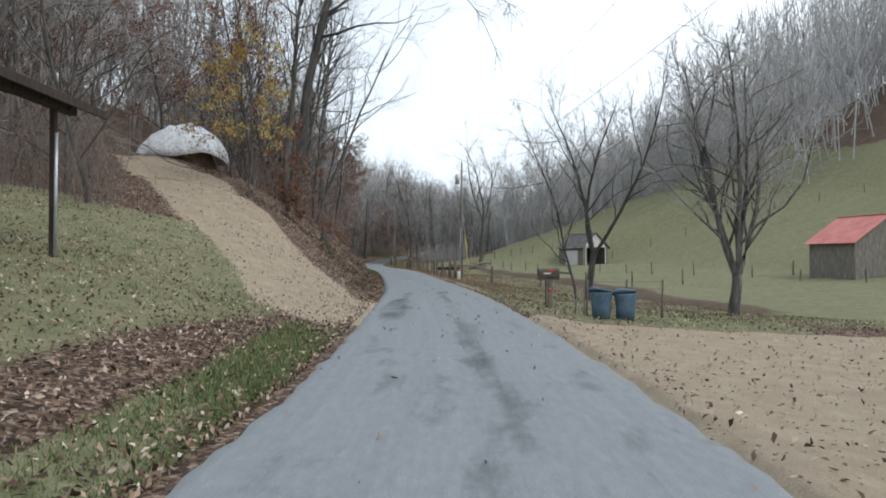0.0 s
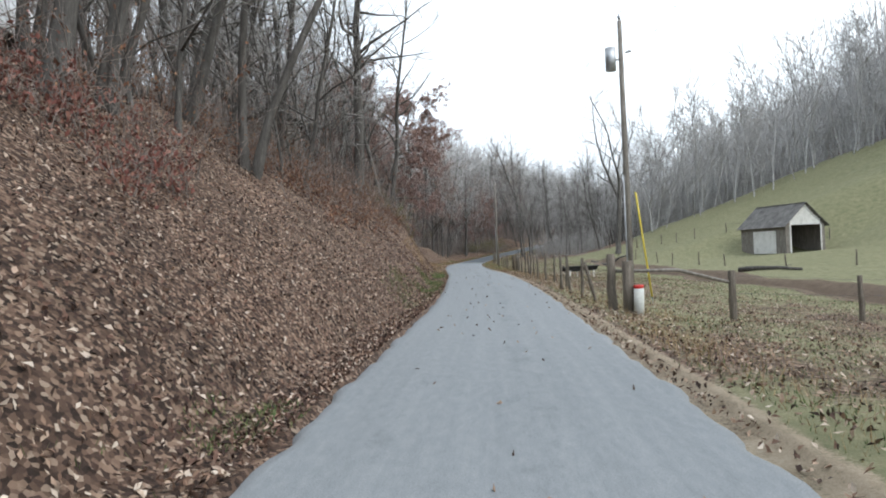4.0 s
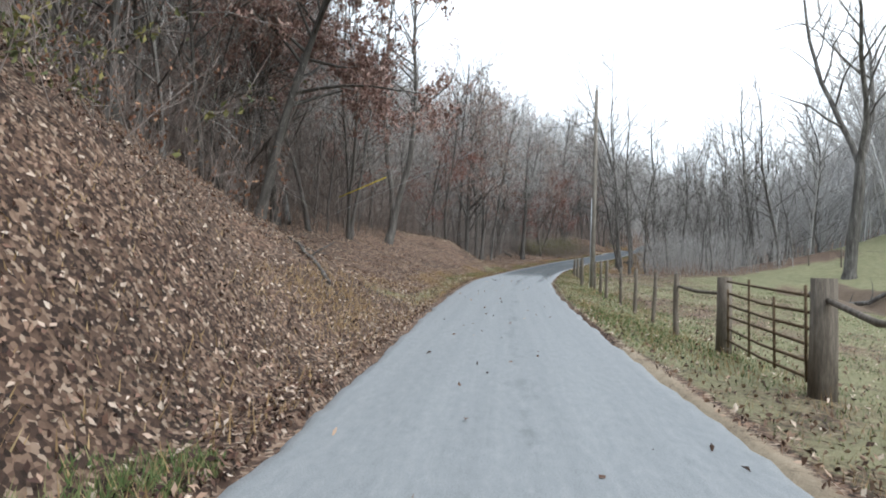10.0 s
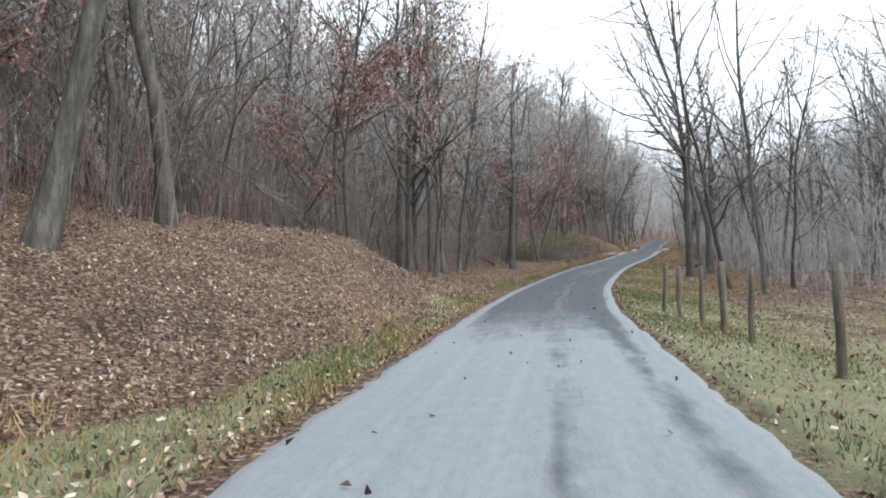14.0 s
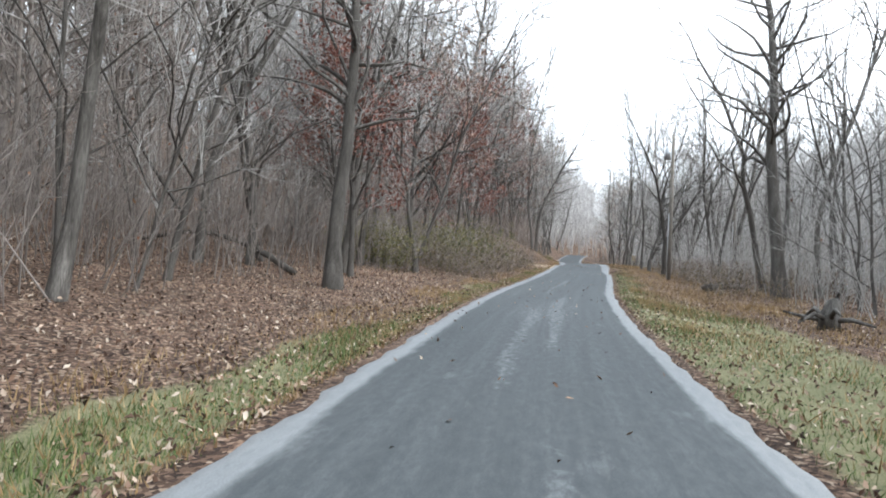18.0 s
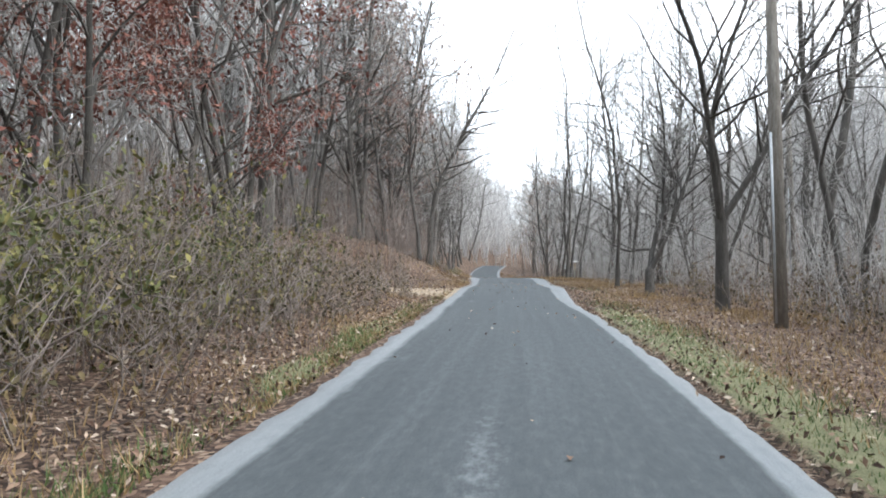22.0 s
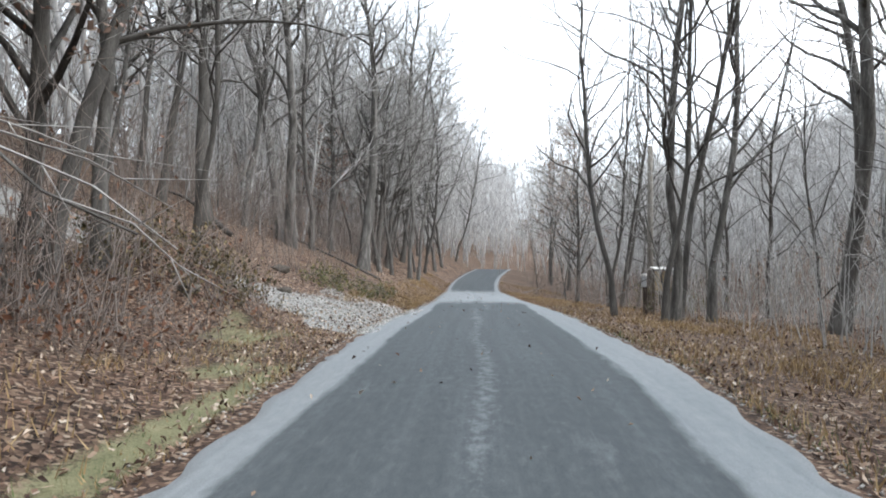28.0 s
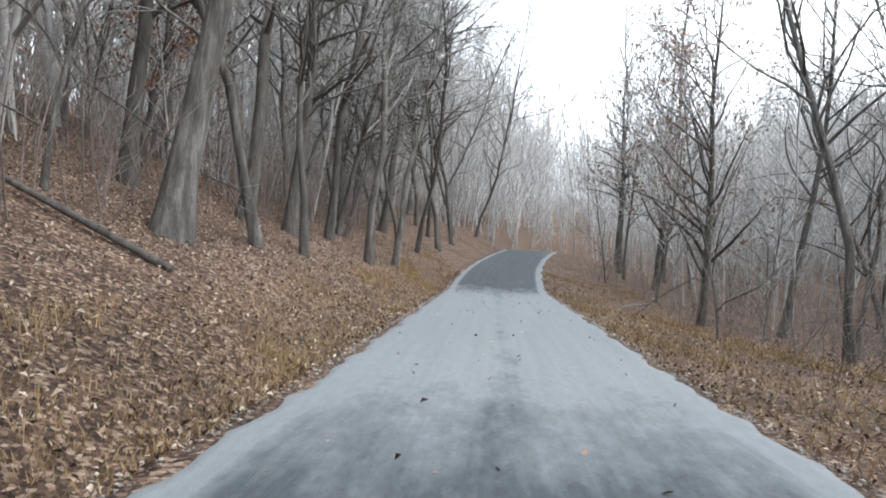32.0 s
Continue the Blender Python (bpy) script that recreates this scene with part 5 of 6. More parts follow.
rod("guard", np.array([[-17.4, 96.4, 5.42, .03], [-19.95, 96.6, 4.47, .03]]), YELLOWP, guy2, 8, "yellow plastic guard")


# barns
def barn(name, x, y, turn, w, l, eave, apex, label, roofmat, wallmat, front_open, panel, board=.24):
    """A gabled barn of upright boards; the gable front runs along x, the side along y."""
    ob = thing(name, x, y, float(zt(x, y)) - .1, turn, label, "barn")
    gap = .012
    n = int(w / board)
    bw = w / n
    for yy in (0, l):
        for k in range(n):
            xa = (k + .5) * bw
            top = eave + (apex - eave) * (1 - abs(xa - w / 2) / (w / 2)) - .06
            lo = 0
            if front_open and yy == 0 and front_open[0] < xa < front_open[1]:
                lo = front_open[2]
            if top - lo > .1:
                part("board", (box(bw - gap, .035, top - lo + g.normal(0, .015), (xa, yy, lo), bevel=.004), wallmat if not (front_open and yy == 0 and lo) else WHITE), ob)
    n = int(l / board)
    bl = l / n
    for xx in (0, w):
        for k in range(n):
            ya = (k + .5) * bl
            part("board", (box(.035, bl - gap, eave - .05 + g.normal(0, .015), (xx, ya, 0), bevel=.004), wallmat), ob)
    if panel:
        part("side_door", (box(.05, panel[1] - panel[0], panel[2], (-.05, (panel[0] + panel[1]) / 2, .1)), WHITE), ob, "white-painted side door panel")
    for xx, yy in ((.06, .06), (w - .06, .06), (.06, l - .06), (w - .06, l - .06)):
        part("corner_post", (box(.12, .12, eave, (xx, yy, 0)), WOOD_GREY), ob)
    if front_open:
        for xx in front_open[:2]:
            part("door_post", (box(.14, .1, front_open[2], (xx, -.03, 0)), WHITE), ob, "white door post")
    run, rise = w / 2 + .3, (apex - eave) * (w / 2 + .3) / (w / 2)
    ang = math.degrees(math.atan2(rise, run))
    sl = math.hypot(run, rise)
    for side in (-1, 1):
        rows = 7
        for k in range(rows):
            f = (k + .5) / rows
            bm = box(sl / rows + .03, l + .6, .03, (0, 0, 0), bevel=.004)
            m = Matrix.Translation((w / 2 + side * run * f, l / 2, apex - rise * f + .03 + .004 * k)) @ pose(0, 0, 0, 0, side * (ang + .6), 0)
            bmesh.ops.transform(bm, matrix=m, verts=bm.verts)
            part("roof_sheet", (bm, roofmat), ob)
    part("ridge_cap", (box(.24, l + .62, .05, (w / 2, l / 2, apex + .03)), roofmat), ob)
    part("earth_floor", (box(w - .1, l - .1, .12, (w / 2, l / 2, -.02)), EARTH), ob)
    return ob


barn("small_barn", 20.2, 91.0, 23.8, 4.4, 6.0, 2.8, 4.8, "small grey plank barn with dark open front below the hill", ROOF_GREY, WOOD_GREY, (.5, 3.95, 2.75), (1.2, 4.2, 2.2))
barn("red_roofed_barn", 30.2, 46.2, 12, 6.0, 4.3, 2.9, 4.9, "weathered grey plank barn with a faded red metal roof", ROOF_RED, WOOD_GREY, None, None, .3)

# porch shed by the lawn
shed = thing("porch_shed", -7.0, 11.3, label="dark timber porch roof on a slim post above the lawn", category="shed")
sz = shed.matrix_basis.translation.z
part("post", (box(.1, .1, 2.75, (0, 0, -.1)), WOOD_DARK), shed)
rod("downpipe", [(.08, -.06, 0, .03), (.085, -.06, 2.2, .03)], STEEL, shed, 8, "pale metal downpipe")
part("post", (box(.1, .1, 3.0, (-.2, -4.2, -.4)), WOOD_DARK), shed)
part("beam", (box(.16, 5.2, .2, (0, -2.0, 2.65)), WOOD_DARK), shed)
for k in range(7):
    part("rafter", (box(4.6, .06, .14, (-2.1, -4.3 + k * .78, 3.33), (0, 16.5, 0)), WOOD_DARK), shed)
for k in range(9):
    f = (k + .5) / 9
    part("roof_board", (box(.56, 5.6, .035, (.32 - 4.75 * f, -2.0, 2.78 + 1.42 * f), (0, 16.5, 0)), ROOF_GREY), shed)
part("fascia", (box(.04, 5.6, .16, (.52, -2.0, 2.62)), WOOD_DARK), shed)

# log cabin on the wooded bank
cabin = thing("log_cabin", -16.4, 63.6, float(zt(-16.4, 63.6)) - .45, 200.4, label="small old log cabin with open chinks under a dark roof", category="cabin")
for k in range(11):
    z = .12 + .23 * k
    for yy in (0, -3.2):
        rod("log", [(-.25, yy, z, .1), (1.3, yy, z + g.normal(0, .012), .1), (2.95, yy, z, .095)], WOOD_GREY, cabin, 8)
    for xx in (0, 2.7):
        rod("log", [(xx, .25, z + .11, .1), (xx, -1.6, z + .11 + g.normal(0, .012), .1), (xx, -3.45, z + .11, .095)], WOOD_GREY, cabin, 8)
part("corner_board", (box(.16, .05, 2.6, (0, .13, 0)), WOOD_GREY), cabin)
part("floor", (box(2.6, 3.1, .1, (1.35, -1.6, .02)), WOOD_DARK), cabin)
for side in (-1, 1):
    for k in range(6):
        f = (k + .5) / 6
        part("roof_board", (box(.36, 4.2, .03, (1.35 + side * 1.85 * f, -1.6, 3.55 - .95 * f + .003 * k), (0, side * 27, 0)), WOOD_DARK), cabin)
for yy in (0, -3.2):
    for k in range(4):
        z = 2.66 + .22 * k
        h = 1.32 * (1 - (k + .5) / 4.4)
        rod("gable_log", [(1.35 - h, yy, z, .09), (1.35 + h, yy, z, .09)], WOOD_GREY, cabin, 8)

# tarpaulin shelter at the top of the drive
shelter = thing("tarp_shelter", -16.9, 40.6, turn=8, label="white tarpaulin draped over a heap of brown earth", category="tarpaulin")
V, nr, nc = [], 17, 31
for i in range(nr):
    for j in range(nc):
        a = math.pi * j / (nc - 1)
        b0 = -radians(84 + 6 * math.cos(a) + 3 * math.sin(5 * a))
        b = b0 + (radians(85) - b0) * i / (nr - 1)
        fold = 1 + .02 * math.sin(17 * a + 2 * b) + .015 * math.sin(31 * a - b) + .05 * math.exp(-((a - 1.65) / .05) ** 2)
        V.append((-math.cos(a) * 2.85 + .35 * math.sin(a), 2.3 * math.sin(a) ** .8 * math.sin(b) * fold, 2.5 * math.sin(a) ** 1.15 * math.cos(b) * fold - .12))
bm = bmesh.new()
vs = [bm.verts.new(p) for p in V]
for f in grid_faces(nr, nc):
    bm.faces.new([vs[k] for k in f])
bmesh.ops.remove_doubles(bm, verts=bm.verts[:], dist=.002)
bmesh.ops.recalc_face_normals(bm, faces=bm.faces[:])
bmesh.ops.solidify(bm, geom=bm.faces[:], thickness=.02)
for f in bm.faces:
    f.smooth = True
part("tarpaulin", (bm, TARP), shelter)
bm = bmesh.new()
bmesh.ops.create_icosphere(bm, subdivisions=4, radius=1, matrix=Matrix.Translation((.2, .1, -.15)) @ Matrix.Diagonal((1.85, 1.7, 1.95, 1)))
for v in bm.verts:
    v.co += Vector(noise.noise_vector(v.co * 1.4)) * .12
part("earth_core", (bm, EARTH), shelter, "heap of brown earth under the cover")

# mailbox and bins
mail = thing("mailbox", 3.05, 18.2, float(zt(3.05, 18.2)) - .05, 4, label="bronze metal mailbox on a thick wooden post by the road", category="mailbox")
part("post", (box(.19, .16, 1.02, (0, 0, -.12)), WOOD_POST), mail)
part("arm", (box(.62, .1, .09, (0, 0, .88)), WOOD_POST), mail)
prof = [(-.1, 0), (.1, 0), (.1, .14)] + [(.1 * math.cos(a), .14 + .1 * math.sin(a)) for a in np.linspace(.3, math.pi - .3, 7)] + [(-.1, .14)]
bm = bmesh.new()
A = [bm.verts.new((-.3, p, .97 + q)) for p, q in prof]
B = [bm.verts.new((.3, p, .97 + q)) for p, q in prof]
for k in range(len(prof)):
    bm.faces.new((A[k], A[(k + 1) % len(prof)], B[(k + 1) % len(prof)], B[k]))
bm.faces.new(A[::-1])
bm.faces.new(B)
bmesh.ops.recalc_face_normals(bm, faces=bm.faces)
part("box", (bm, BROWN_METAL), mail)
part("door", (box(.015, .19, .22, (-.31, 0, .98)), BROWN_METAL), mail)
part("flag", (box(.14, .012, .05, (.05, -.115, 1.12)), REDP), mail)
part("marking", (box(.2, .004, .035, (-.06, -.103, 1.05), bevel=0), WHITE), mail, "pale worn lettering bar")
rod("reflector", [(.02, -.085, .6, .045), (.02, -.1, .6, .045)], REDP, mail, 12, "round red reflector")


def tub(x, y, turn, label):
    ob = thing("plastic_tub", x, y, turn=turn, label=label, category="bin", group="blue tubs")
    rod("body", [(0, 0, 0, .23), (0, 0, .3, .25), (0, 0, .64, .28), (0, 0, .68, .3)], BLUEP, ob, 20)
    rod("lid", [(0, .02, .68, .31), (.01, .03, .73, .3), (.02, .03, .76, .2)], BLUEP, ob, 20)
    for s in (-1, 1):
        part("handle", (box(.05, .16, .04, (s * .29, 0, .6)), BLUEP), ob)


tub(4.15, 16.55, 10, "faded blue plastic tub with a lid in the grass")
tub(4.77, 16.5, 60, "faded blue plastic tub with a tilted lid beside another")
stick = thing("leaning_stakes", 3.55, 17.0, label="two thin wooden stakes leaning beside the tubs", category="stakes")
rod("stake", [(0, 0, -.05, .02), (.12, .15, .8, .016)], WOOD_GREY, stick, 6)
rod("stake", [(.25, 0, -.05, .02), (.3, .15, .75, .016)], WOOD_POST, stick, 6)
mesh_fence = thing("wire_pen", 4.9, 17.6, label="low wire pen on thin posts behind the tubs", category="fence")
for k, xx in enumerate((-.9, .2, 1.2)):
    rod("post", [(xx, 0, -.2, .03), (xx + .03, 0, 1.0, .028)], WOOD_POST, mesh_fence, 7)
for zz in (.25, .5, .75, .95):
    rod("wire", [(-.9, 0, zz, .005), (.2, 0, zz - .02, .005), (1.2, 0, zz, .005)], WIRE, mesh_fence, 4)

# feed trough in the pasture
tr = thing("feed_trough", .6, 71.3, turn=42, label="long black plastic feed trough on short pale legs", category="trough")
bm = bmesh.new()
ring0 = [bm.verts.new((x, y, .72)) for x, y in ((-1.5, -.3), (1.5, -.3), (1.5, .3), (-1.5, .3))]
ring1 = [bm.verts.new((x, y, .42)) for x, y in ((-1.4, -.18), (1.4, -.18), (1.4, .18), (-1.4, .18))]
for k in range(4):
    bm.faces.new((ring0[k], ring0[(k + 1) % 4], ring1[(k + 1) % 4], ring1[k]))
bm.faces.new(ring1)
bmesh.ops.solidify(bm, geom=bm.faces[:], thickness=.03)
part("basin", (bm, BLACKP), tr)
for s in (-1, 1):
    part("rim", (box(3.1, .05, .06, (0, s * .31, .7)), BLACKP), tr)
for xx in (-1.1, 0, 1.1):
    for s in (-1, 1):
        part("leg", (box(.06, .05, .55, (xx, s * .22, -.08)), WHITE), tr)


# logs, stumps and rocks
def log(name, p, q, r, label, material=BARK_D, bend=.15, branches=0):
    p, q = np.array(p, float), np.array(q, float)
    n = 7
    t = np.linspace(0, 1, n)[:, None]
    P = p * (1 - t) + q * t
    zz = zt(P[:, 0], P[:, 1]) + r * .7
    P = np.c_[P, zz + bend * np.sin(t[:, 0] * 3.14), r * (1 - .5 * t[:, 0])]
    ob = tagged(new(name), label, "log")
    rod("trunk", P, material, ob, 9)
    for _ in range(branches):
        b, d = on(P, g.uniform(.2, .95))
        rod("branch", grow(g, b[:3], aside(g, d, 1.0) + [0, 0, .5], g.uniform(.5, 1.3), .03, .01, 4, .15, 0), material, ob, 5)
    return ob


log("fallen_log", (-7.6, 214.6), (-14.8, 214.6), .065, "long fallen tree trunk lying down the leafy slope", branches=5)
log("fallen_log", (-20.5, 92.5), (-24.5, 98.5), .17, "fallen grey tree caught on the wooded slope", BARK, .9, 6)
log("fallen_log", (-11.9, 79.2), (-14.8, 82.6), .05, "thin dead trunk lying down the bank", BARK, .05, 2)
log("fallen_log", (-4.0, 150.5), (-2.0, 151.6), .2, "dark rotten log lying at the wood's edge", BARK_D, .1, 6)
log("fallen_log", (-18.5, 140), (-24, 141.5), .1, "low dead branch lying across the wood floor", BARK_D, .6, 5)
log("fallen_log", (3.0, 103.5), (7.5, 101), .15, "pale dead log beside the creek", BARK, .15, 5)
log("fallen_log", (11, 72), (14, 69.5), .18, "dark log on the creek bank", BARK_D, .1, 2)
log("fallen_log", (-12.5, 205.5), (-16.5, 209.0), .1, "fallen thin trunk among leaves", BARK_D, .2, 3)
sb = thing("dark_stump", -5.2, 27.5, label="short dark rotten stump on the leafy bank", category="stump")
rod("stump", [(0, 0, -.2, .3), (.05, 0, .15, .24), (.12, .03, .45, .21), (.2, .05, .55, .12)], BARK_B, sb, 10)
st = thing("broken_stump", -5.5, 137.0, label="pale splintered stump with torn roots on the verge", category="stump")
rod("stump", [(0, 0, -.1, .26), (0, 0, .3, .2), (.1, 0, .6, .15), (.2, .05, .8, .05)], BARK, st, 9)
for k in range(7):
    a = k * .9
    rod("root", [(0, 0, .2, .07), (.45 * math.cos(a), .45 * math.sin(a), .25 + .1 * (k % 3), .05), (.9 * math.cos(a), .9 * math.sin(a), .15 + .2 * (k % 2), .02)], BARK, st, 6)


def rock(x, y, s, label, sink=.3, flat=.55, seed=0):
    bm = bmesh.new()
    bmesh.ops.create_icosphere(bm, subdivisions=2, radius=1)
    for v in bm.verts:
        n3 = Vector(noise.noise_vector(v.co * 1.3 + Vector((seed * 7.1, 0, 0))))
        v.co = Vector((round(v.co.x * 2.2) / 2.2 * .5 + v.co.x * .5, v.co.y, round(v.co.z * 2) / 2 * .5 + v.co.z * .5)) + n3 * .25
        v.co = Vector((v.co.x * s, v.co.y * s * .8, v.co.z * s * flat))
    me = bpy.data.meshes.new("rock")
    bm.to_mesh(me)
    bm.free()
    me.materials.append(STONE)
    ob = new("rock", me)
    ob.matrix_basis = pose(x, y, float(zt(x, y)) + s * flat * (1 - 2 * sink), 0, 0, seed * 47)
    tagged(ob, label, "rock", "bank rocks")


for k, (x, y, s) in enumerate(((-11.0, 66.4, .32), (-11.2, 67.0, .4), (-10.8, 65.9, .25), (-11.5, 65.8, .3), (-10.2, 203.5, .35), (-9.3, 200.2, .25), (-13.2, 175.2, .35), (-12.2, 174.6, .3), (-14.4, 175.5, .4), (-9.5, 193.5, .22), (-9.55, 65.4, .16), (-9.8, 64.9, .14))):
    rock(x, y, s, "grey sandstone rock half buried in leaf litter", .42, .5, k)

# notice board beside the lower wood
nb = thing("notice_board", 4.35, 207.4, turn=12, label="tan wooden notice board with a small pale roof", category="notice board")
for k in (-.34, .34):
    part("post", (box(.07, .07, 2.25, (k, .05, -.3)), WOOD_POST), nb)
part("panel", (box(.62, .04, .78, (0, 0, 1.0)), PINE), nb)
part("roof", (box(.9, .36, .04, (0, -.08, 1.86), (14, 0, 0)), WHITE), nb, "pale weathered roof board")
part("roof", (box(.9, .24, .04, (0, .17, 1.85), (-16, 0, 0)), WHITE), nb)
part("leaflet_box", (box(.34, .2, .5, (.03, -.1, .42)), WOOD_DARK), nb, "dark box below the panel")
bx = thing("capped_post", 3.5, 206.9, label="grey box with a white cap on a dark post", category="post")
part("post", (box(.14, .14, 1.35, (0, 0, -.2)), WOOD_DARK), bx)
part("box", (box(.16, .16, .42, (-.05, 0, 1.1)), STEEL), bx)
part("cap", (box(.2, .2, .1, (-.05, 0, 1.52), bevel=.04), WHITE), bx, "white cap")
snag = thing("cut_pole", 4.3, 208.6, label="bare grey pole cut flat at the top behind the notice board", category="pole")
rod("pole", [(0, 0, -.3, .13), (.03, 0, 3.5, .12), (.08, .02, 7.2, .11)], WOOD_GREY, snag, 10)


# ---- ground cover ----
def share(x, y):
    z = zones(x, y)
    return z[:, 0], z[:, 1], z[:, 2]


def slope_normal(x, y):
    e = .15
    return np.stack([-(zt(x + e, y) - zt(x - e, y)) / (2 * e), -(zt(x, y + e) - zt(x, y - e)) / (2 * e), np.ones_like(x)], -1)


def litter(label, ys, n, seed, material=None, only=0):
    g = np.random.default_rng(seed)
    y = g.uniform(*ys, n * 4)
    side = np.where(g.uniform(0, 1, n * 4) < np.where(y > 118, .58, .68), -1, 1) if not only else np.full(n * 4, only)
    d = np.where(side < 0, road_left(y), road_right(y)) + .06 + 10.5 * g.uniform(0, 1, n * 4) ** 1.6
    x = cx(y) + side * d
    l, gr, sa = share(x, y)
    p = l * (1 - .5 * np.clip(gr, 0, 1)) * (1 - np.where(y > 150, .6, .8) * np.clip(sa, 0, 1))
    p *= np.where((side > 0) & (y < 118), .95, 1) * np.where((side > 0) & (y < 15), .6, 1)
    ok = np.where(g.uniform(0, 1, n * 4) < p)[0][:n]
    x, y = x[ok], y[ok]
    P = np.stack([x, y, zt(x, y) + g.uniform(.01, .08, len(x))], -1)
    return tagged(new("fallen_leaves", mesh("fallen_leaves", *scatter_leaves(g, P, .066, True, slope_normal(x, y)), material or LITTER)), label, "leaves", kind="stuff")


litter("curled brown oak leaves strewn over the lawn edge and bank", (-3, 31), 38000, 51)
litter("dark curled leaves on the bank above the road", (31, 42), 17000, 57, LITTER_D, -1)
litter("dry tan leaves drifted over the pasture edge", (31, 74), 22000, 58, None, 1)
litter("thick curled red-brown leaves on the steep road bank", (42, 74), 48000, 52, LITTER_D, -1)
litter("tan curled leaves covering the wood's floor and verge", (74, 150), 82000, 53)
litter("dry brown leaves over the banks and verges", (150, 240), 90000, 54)


def on_road(n, seed):
    g = np.random.default_rng(seed)
    y = g.uniform(-2, 235, n)
    d = np.clip(g.normal(0, 1.1, n), -1.9, 1.8)
    x = cx(y) + d
    P = np.stack([x, y, rz(y) + .045], -1)
    return tagged(new("road_leaves", mesh("road_leaves", *scatter_leaves(g, P, .07, True), LITTER)), "single dry leaves lying on the road", "leaves", kind="stuff")


on_road(900, 55)


def blades(label, ys, ds, side, n, seed, h, material, zone=True, w=.0045):
    g = np.random.default_rng(seed)
    y = g.uniform(*ys, n * 3)
    d = g.uniform(*ds, n * 3)
    d = np.maximum(d, (road_left(y) if side < 0 else road_right(y)) + .05 + .2 * g.uniform(0, 1, n * 3))
    x = cx(y) + side * d
    l, gr, sa = share(x, y)
    p = gr if zone else .35 + .65 * np.clip(np.sin(x * 2.1 + np.sin(y * 1.3)) + np.sin(y * .9), 0, 1)
    p = p * (1 - np.clip(sa * 1.3, 0, 1)) * np.clip(.75 + .6 * bumps(x * 1.1, y * .9), .2, 1)
    ok = np.where(g.uniform(0, 1, n * 3) < p)[0][:n]
    x, y = x[ok], y[ok]
    m = len(x)
    z = zt(x, y)
    a = g.uniform(0, 6.28, m)
    hh = g.uniform(*h, m) * (.6 + .6 * np.clip(np.sin(x * 1.9 + y * .7) + .4, 0, 1))
    u = np.stack([np.cos(a), np.sin(a), np.zeros(m)], -1) * w
    b = np.stack([x, y, z - .01], -1)
    tip = b + np.stack([g.normal(0, .35, m) * hh, g.normal(0, .35, m) * hh, hh], -1)
    V = np.stack([b - u, b + u, tip], 1).reshape(-1, 3)
    F = np.arange(3 * m).reshape(m, 3)
    return tagged(new("grass", mesh("grass", V, F, material)), label, "grass", kind="stuff")


blades("short green lawn grass on the slope", (-3, 16), (1.95, 14), -1, 40000, 61, (.03, .09), GRASS)
blades("green and straw-coloured verge grass", (14, 240), (1.95, 4.2), -1, 46000, 62, (.03, .11), GRASS)
blades("cropped pasture grass beside the fence", (13, 118), (2.0, 14), 1, 70000, 63, (.03, .1), GRASS, w=.007)
blades("green verge grass by the wood", (114, 200), (2.0, 5.0), 1, 30000, 64, (.04, .13), GRASS)
blades("dry straw-coloured grass on the verge", (60, 240), (1.95, 4.2), -1, 30000, 65, (.06, .2), STRAW, False, w=.008)
blades("dry straw-coloured grass by the wood", (118, 240), (2.4, 8), 1, 46000, 66, (.06, .24), STRAW, False, w=.009)
blades("dry grass along the fence line", (22, 118), (2.0, 4.2), 1, 7000, 67, (.08, .25), STRAW, False)


def tuft(x, y, n, r, h, seed, label):
    g = np.random.default_rng(seed)
    a, q = g.uniform(0, 6.28, n), r * np.sqrt(g.uniform(0, 1, n))
    px, py = x + q * np.cos(a), y + 2.2 * q * np.sin(a)
    b = np.stack([px, py, zt(px, py) - .01], -1)
    hh = g.uniform(.5, 1, n) * h * (1.1 - q / r * .6)
    t = g.uniform(0, 6.28, n)
    u = np.stack([np.cos(t), np.sin(t), 0 * t], -1) * .008
    tip = b + np.stack([g.normal(0, .4, n) * hh, g.normal(0, .4, n) * hh, hh], -1)
    V = np.stack([b - u, b + u, tip], 1).reshape(-1, 3)
    return tagged(new("grass_tuft", mesh("grass_tuft", V, np.arange(3 * n).reshape(n, 3), FRESH)), label, "grass", "verge tufts", "stuff")


FRESH = island("fresh_grass_blade", [(0, (.07, .115, .04)), (.4, (.11, .17, .06)), (.75, (.19, .22, .09)), (1, (.34, .29, .16))])
for k, (y, n, r, h) in enumerate(((61.6, 1300, .45, .3), (65.8, 1100, .4, .28), (64.0, 700, .35, .25), (54.6, 700, .5, .2), (50.0, 800, .5, .22), (70.5, 600, .35, .25), (32.2, 500, .4, .15), (27.5, 500, .4, .15))):
    tuft(float(cx(y)) - 2.1 - r * .5, y, n, r, h, 200 + k, "bright green grass tuft at the road edge")


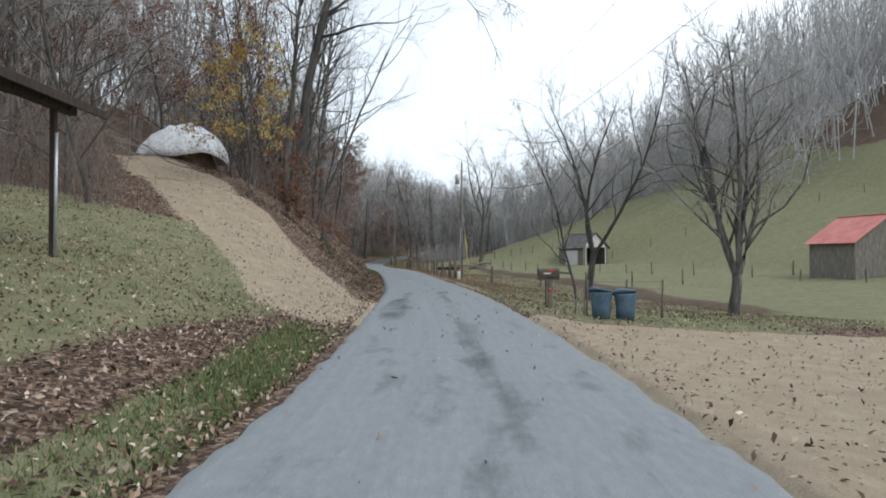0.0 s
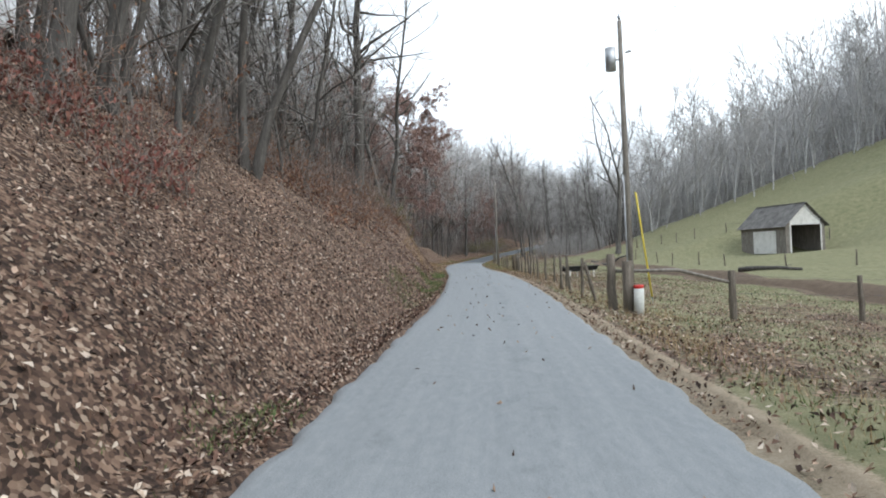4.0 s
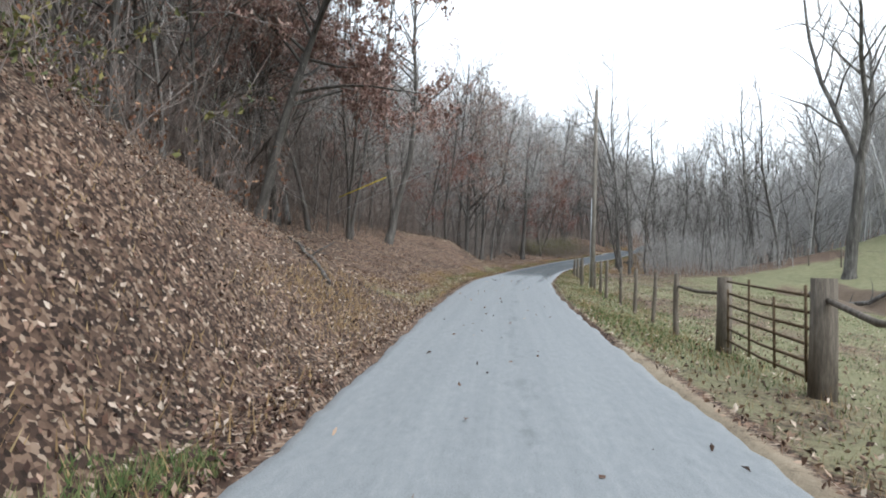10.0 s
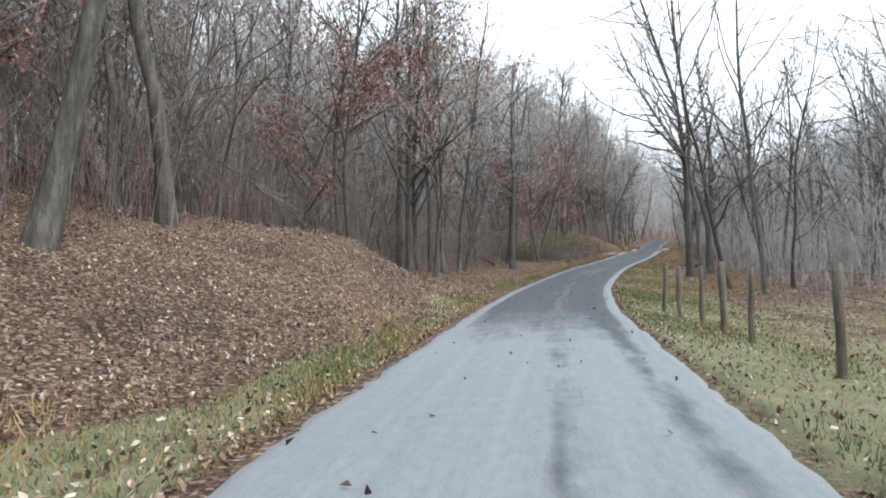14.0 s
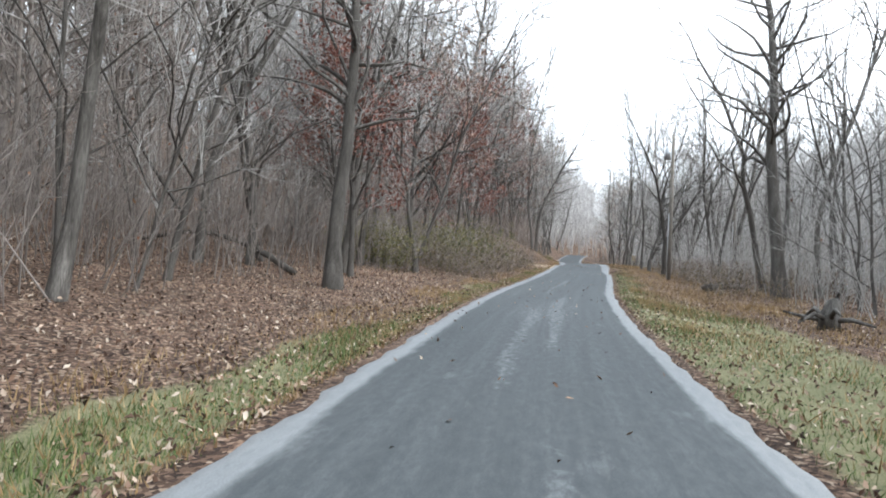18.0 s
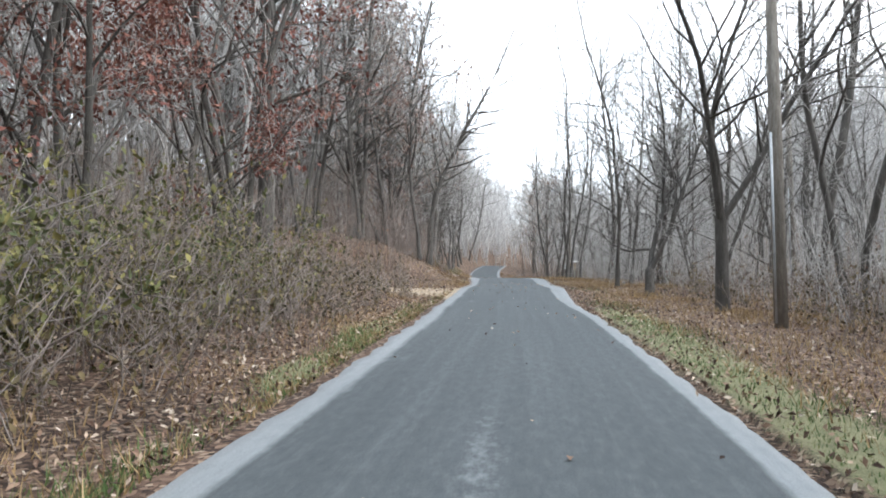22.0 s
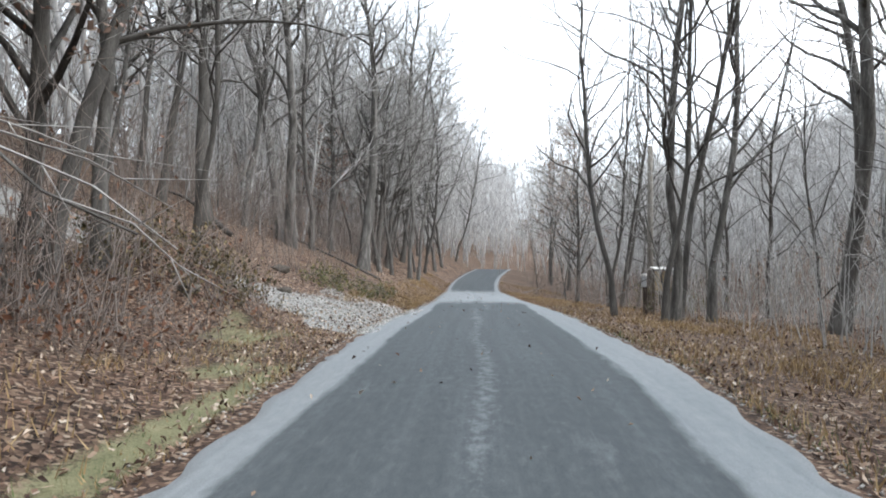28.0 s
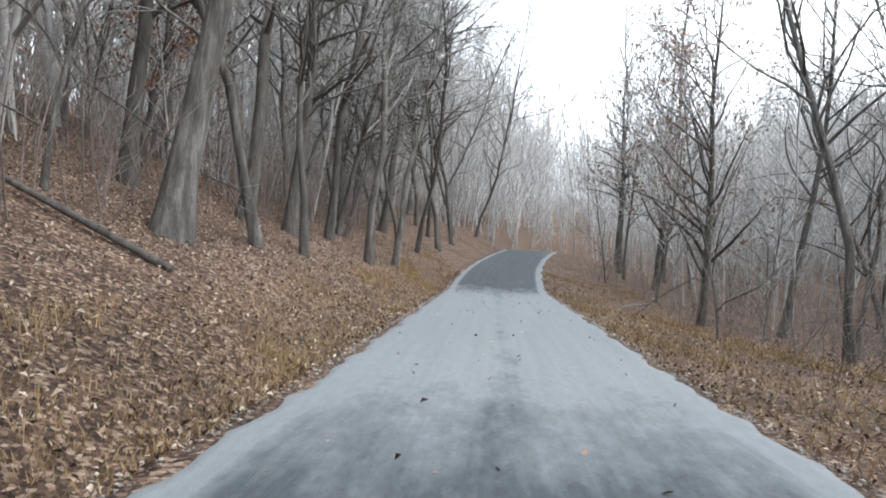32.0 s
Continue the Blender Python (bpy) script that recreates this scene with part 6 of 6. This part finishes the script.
blades("fresh green grass between lawn and road", (-3, 13), (1.95, 3.1), -1, 14000, 70, (.05, .14), FRESH, w=.008)
blades("long green and yellow grass along the foot of the bank", (43, 58), (1.9, 3.4), -1, 6500, 75, (.05, .2), FRESH, w=.007)
blades("dry yellow grass on the lower bank", (200, 236), (2.1, 4.4), -1, 9000, 76, (.08, .3), STRAW, False)
blades("fresh green grass strip along the road edge", (96, 170), (2.2, 3.3), -1, 30000, 68, (.03, .13), FRESH, w=.008)
blades("fresh green grass on the open verge", (78, 176), (1.9, 4.6), 1, 42000, 69, (.03, .09), FRESH, w=.008)


def stones(label, n, seed, pick, size, material=None):
    """Loose crushed stones: small irregular eight-sided pieces."""
    g = np.random.default_rng(seed)
    x, y = pick(g)
    s = g.uniform(*size, len(x))
    o = np.array([(1, 0, 0), (-1, 0, 0), (0, 1, 0), (0, -1, 0), (0, 0, 1), (0, 0, -1)], float)
    V = o[None] * s[:, None, None] * g.uniform(.5, 1.1, (len(x), 6, 1)) + g.normal(0, .2, (len(x), 6, 3)) * s[:, None, None]
    V = V * [1, 1, .6] + np.stack([x, y, zt(x, y) + s * .25], -1)[:, None]
    f = np.array([(0, 2, 4), (2, 1, 4), (1, 3, 4), (3, 0, 4), (2, 0, 5), (1, 2, 5), (3, 1, 5), (0, 3, 5)])
    F = (f[None] + np.arange(len(x))[:, None, None] * 6).reshape(-1, 3)
    return tagged(new("crushed_stone", mesh("crushed_stone", V.reshape(-1, 3), F, material or PALE_STONE)), label, "gravel", kind="stuff")


PALE_STONE = island("pale_stone", [(0, (.22, .205, .185)), (.5, (.4, .38, .355)), (1, (.62, .6, .57))], .9)
TAN_STONE = island("tan_stone", [(0, (.2, .155, .105)), (.5, (.34, .275, .2)), (1, (.5, .43, .34))], .9)


def drive2(g):
    t = g.uniform(0, 1, 9000) ** 1.5
    w = 1.4 + 2.4 * np.clip(1 - t / .26, 0, 1) ** 1.3
    x = -6.2 - 19 * t
    y = 198.5 + .8 * t + g.uniform(-1, 1, 9000) * w
    return x, y


def lot(g):
    y = g.uniform(-2, 14, 2600)
    d = 1.95 + 9 * g.uniform(0, 1, 2600) ** 1.5
    return cx(y) + d, y


def verges(g):
    y = g.uniform(176, 235, 5200)
    s = np.where(g.uniform(0, 1, 5200) < .5, -1, 1)
    d = np.where(s < 0, road_left(y), road_right(y)) + .02 + np.abs(g.normal(0, .12, 5200))
    return cx(y) + s * d, y


stones("white-grey crushed stone on the side drive", 9000, 71, drive2, (.012, .048))
def ramp_stones(g):
    t, u = g.uniform(0, 1, 4200), np.clip(g.normal(0, .9, 4200), -2, 2)
    return -2.0 - 12 * t + .81 * u, 14.9 + 16.7 * t + .58 * u


def drive_mouth(g):
    x = g.uniform(-8.6, -5.2, 2600)
    return x, np.minimum(203.5 - np.abs(g.normal(0, 1.1, 2600)) + .15 * np.sin(x * 5), 203.5)


stones("coarse grey crushed stone at the mouth of the drive", 2600, 75, drive_mouth, (.015, .055))
stones("small tan stones on the sandy drive", 4200, 74, ramp_stones, (.008, .022), TAN_STONE)
stones("small pale stones in the sandy lot", 2600, 72, lot, (.008, .025), TAN_STONE)
stones("loose pale stones along the road edges", 5200, 73, verges, (.008, .028))
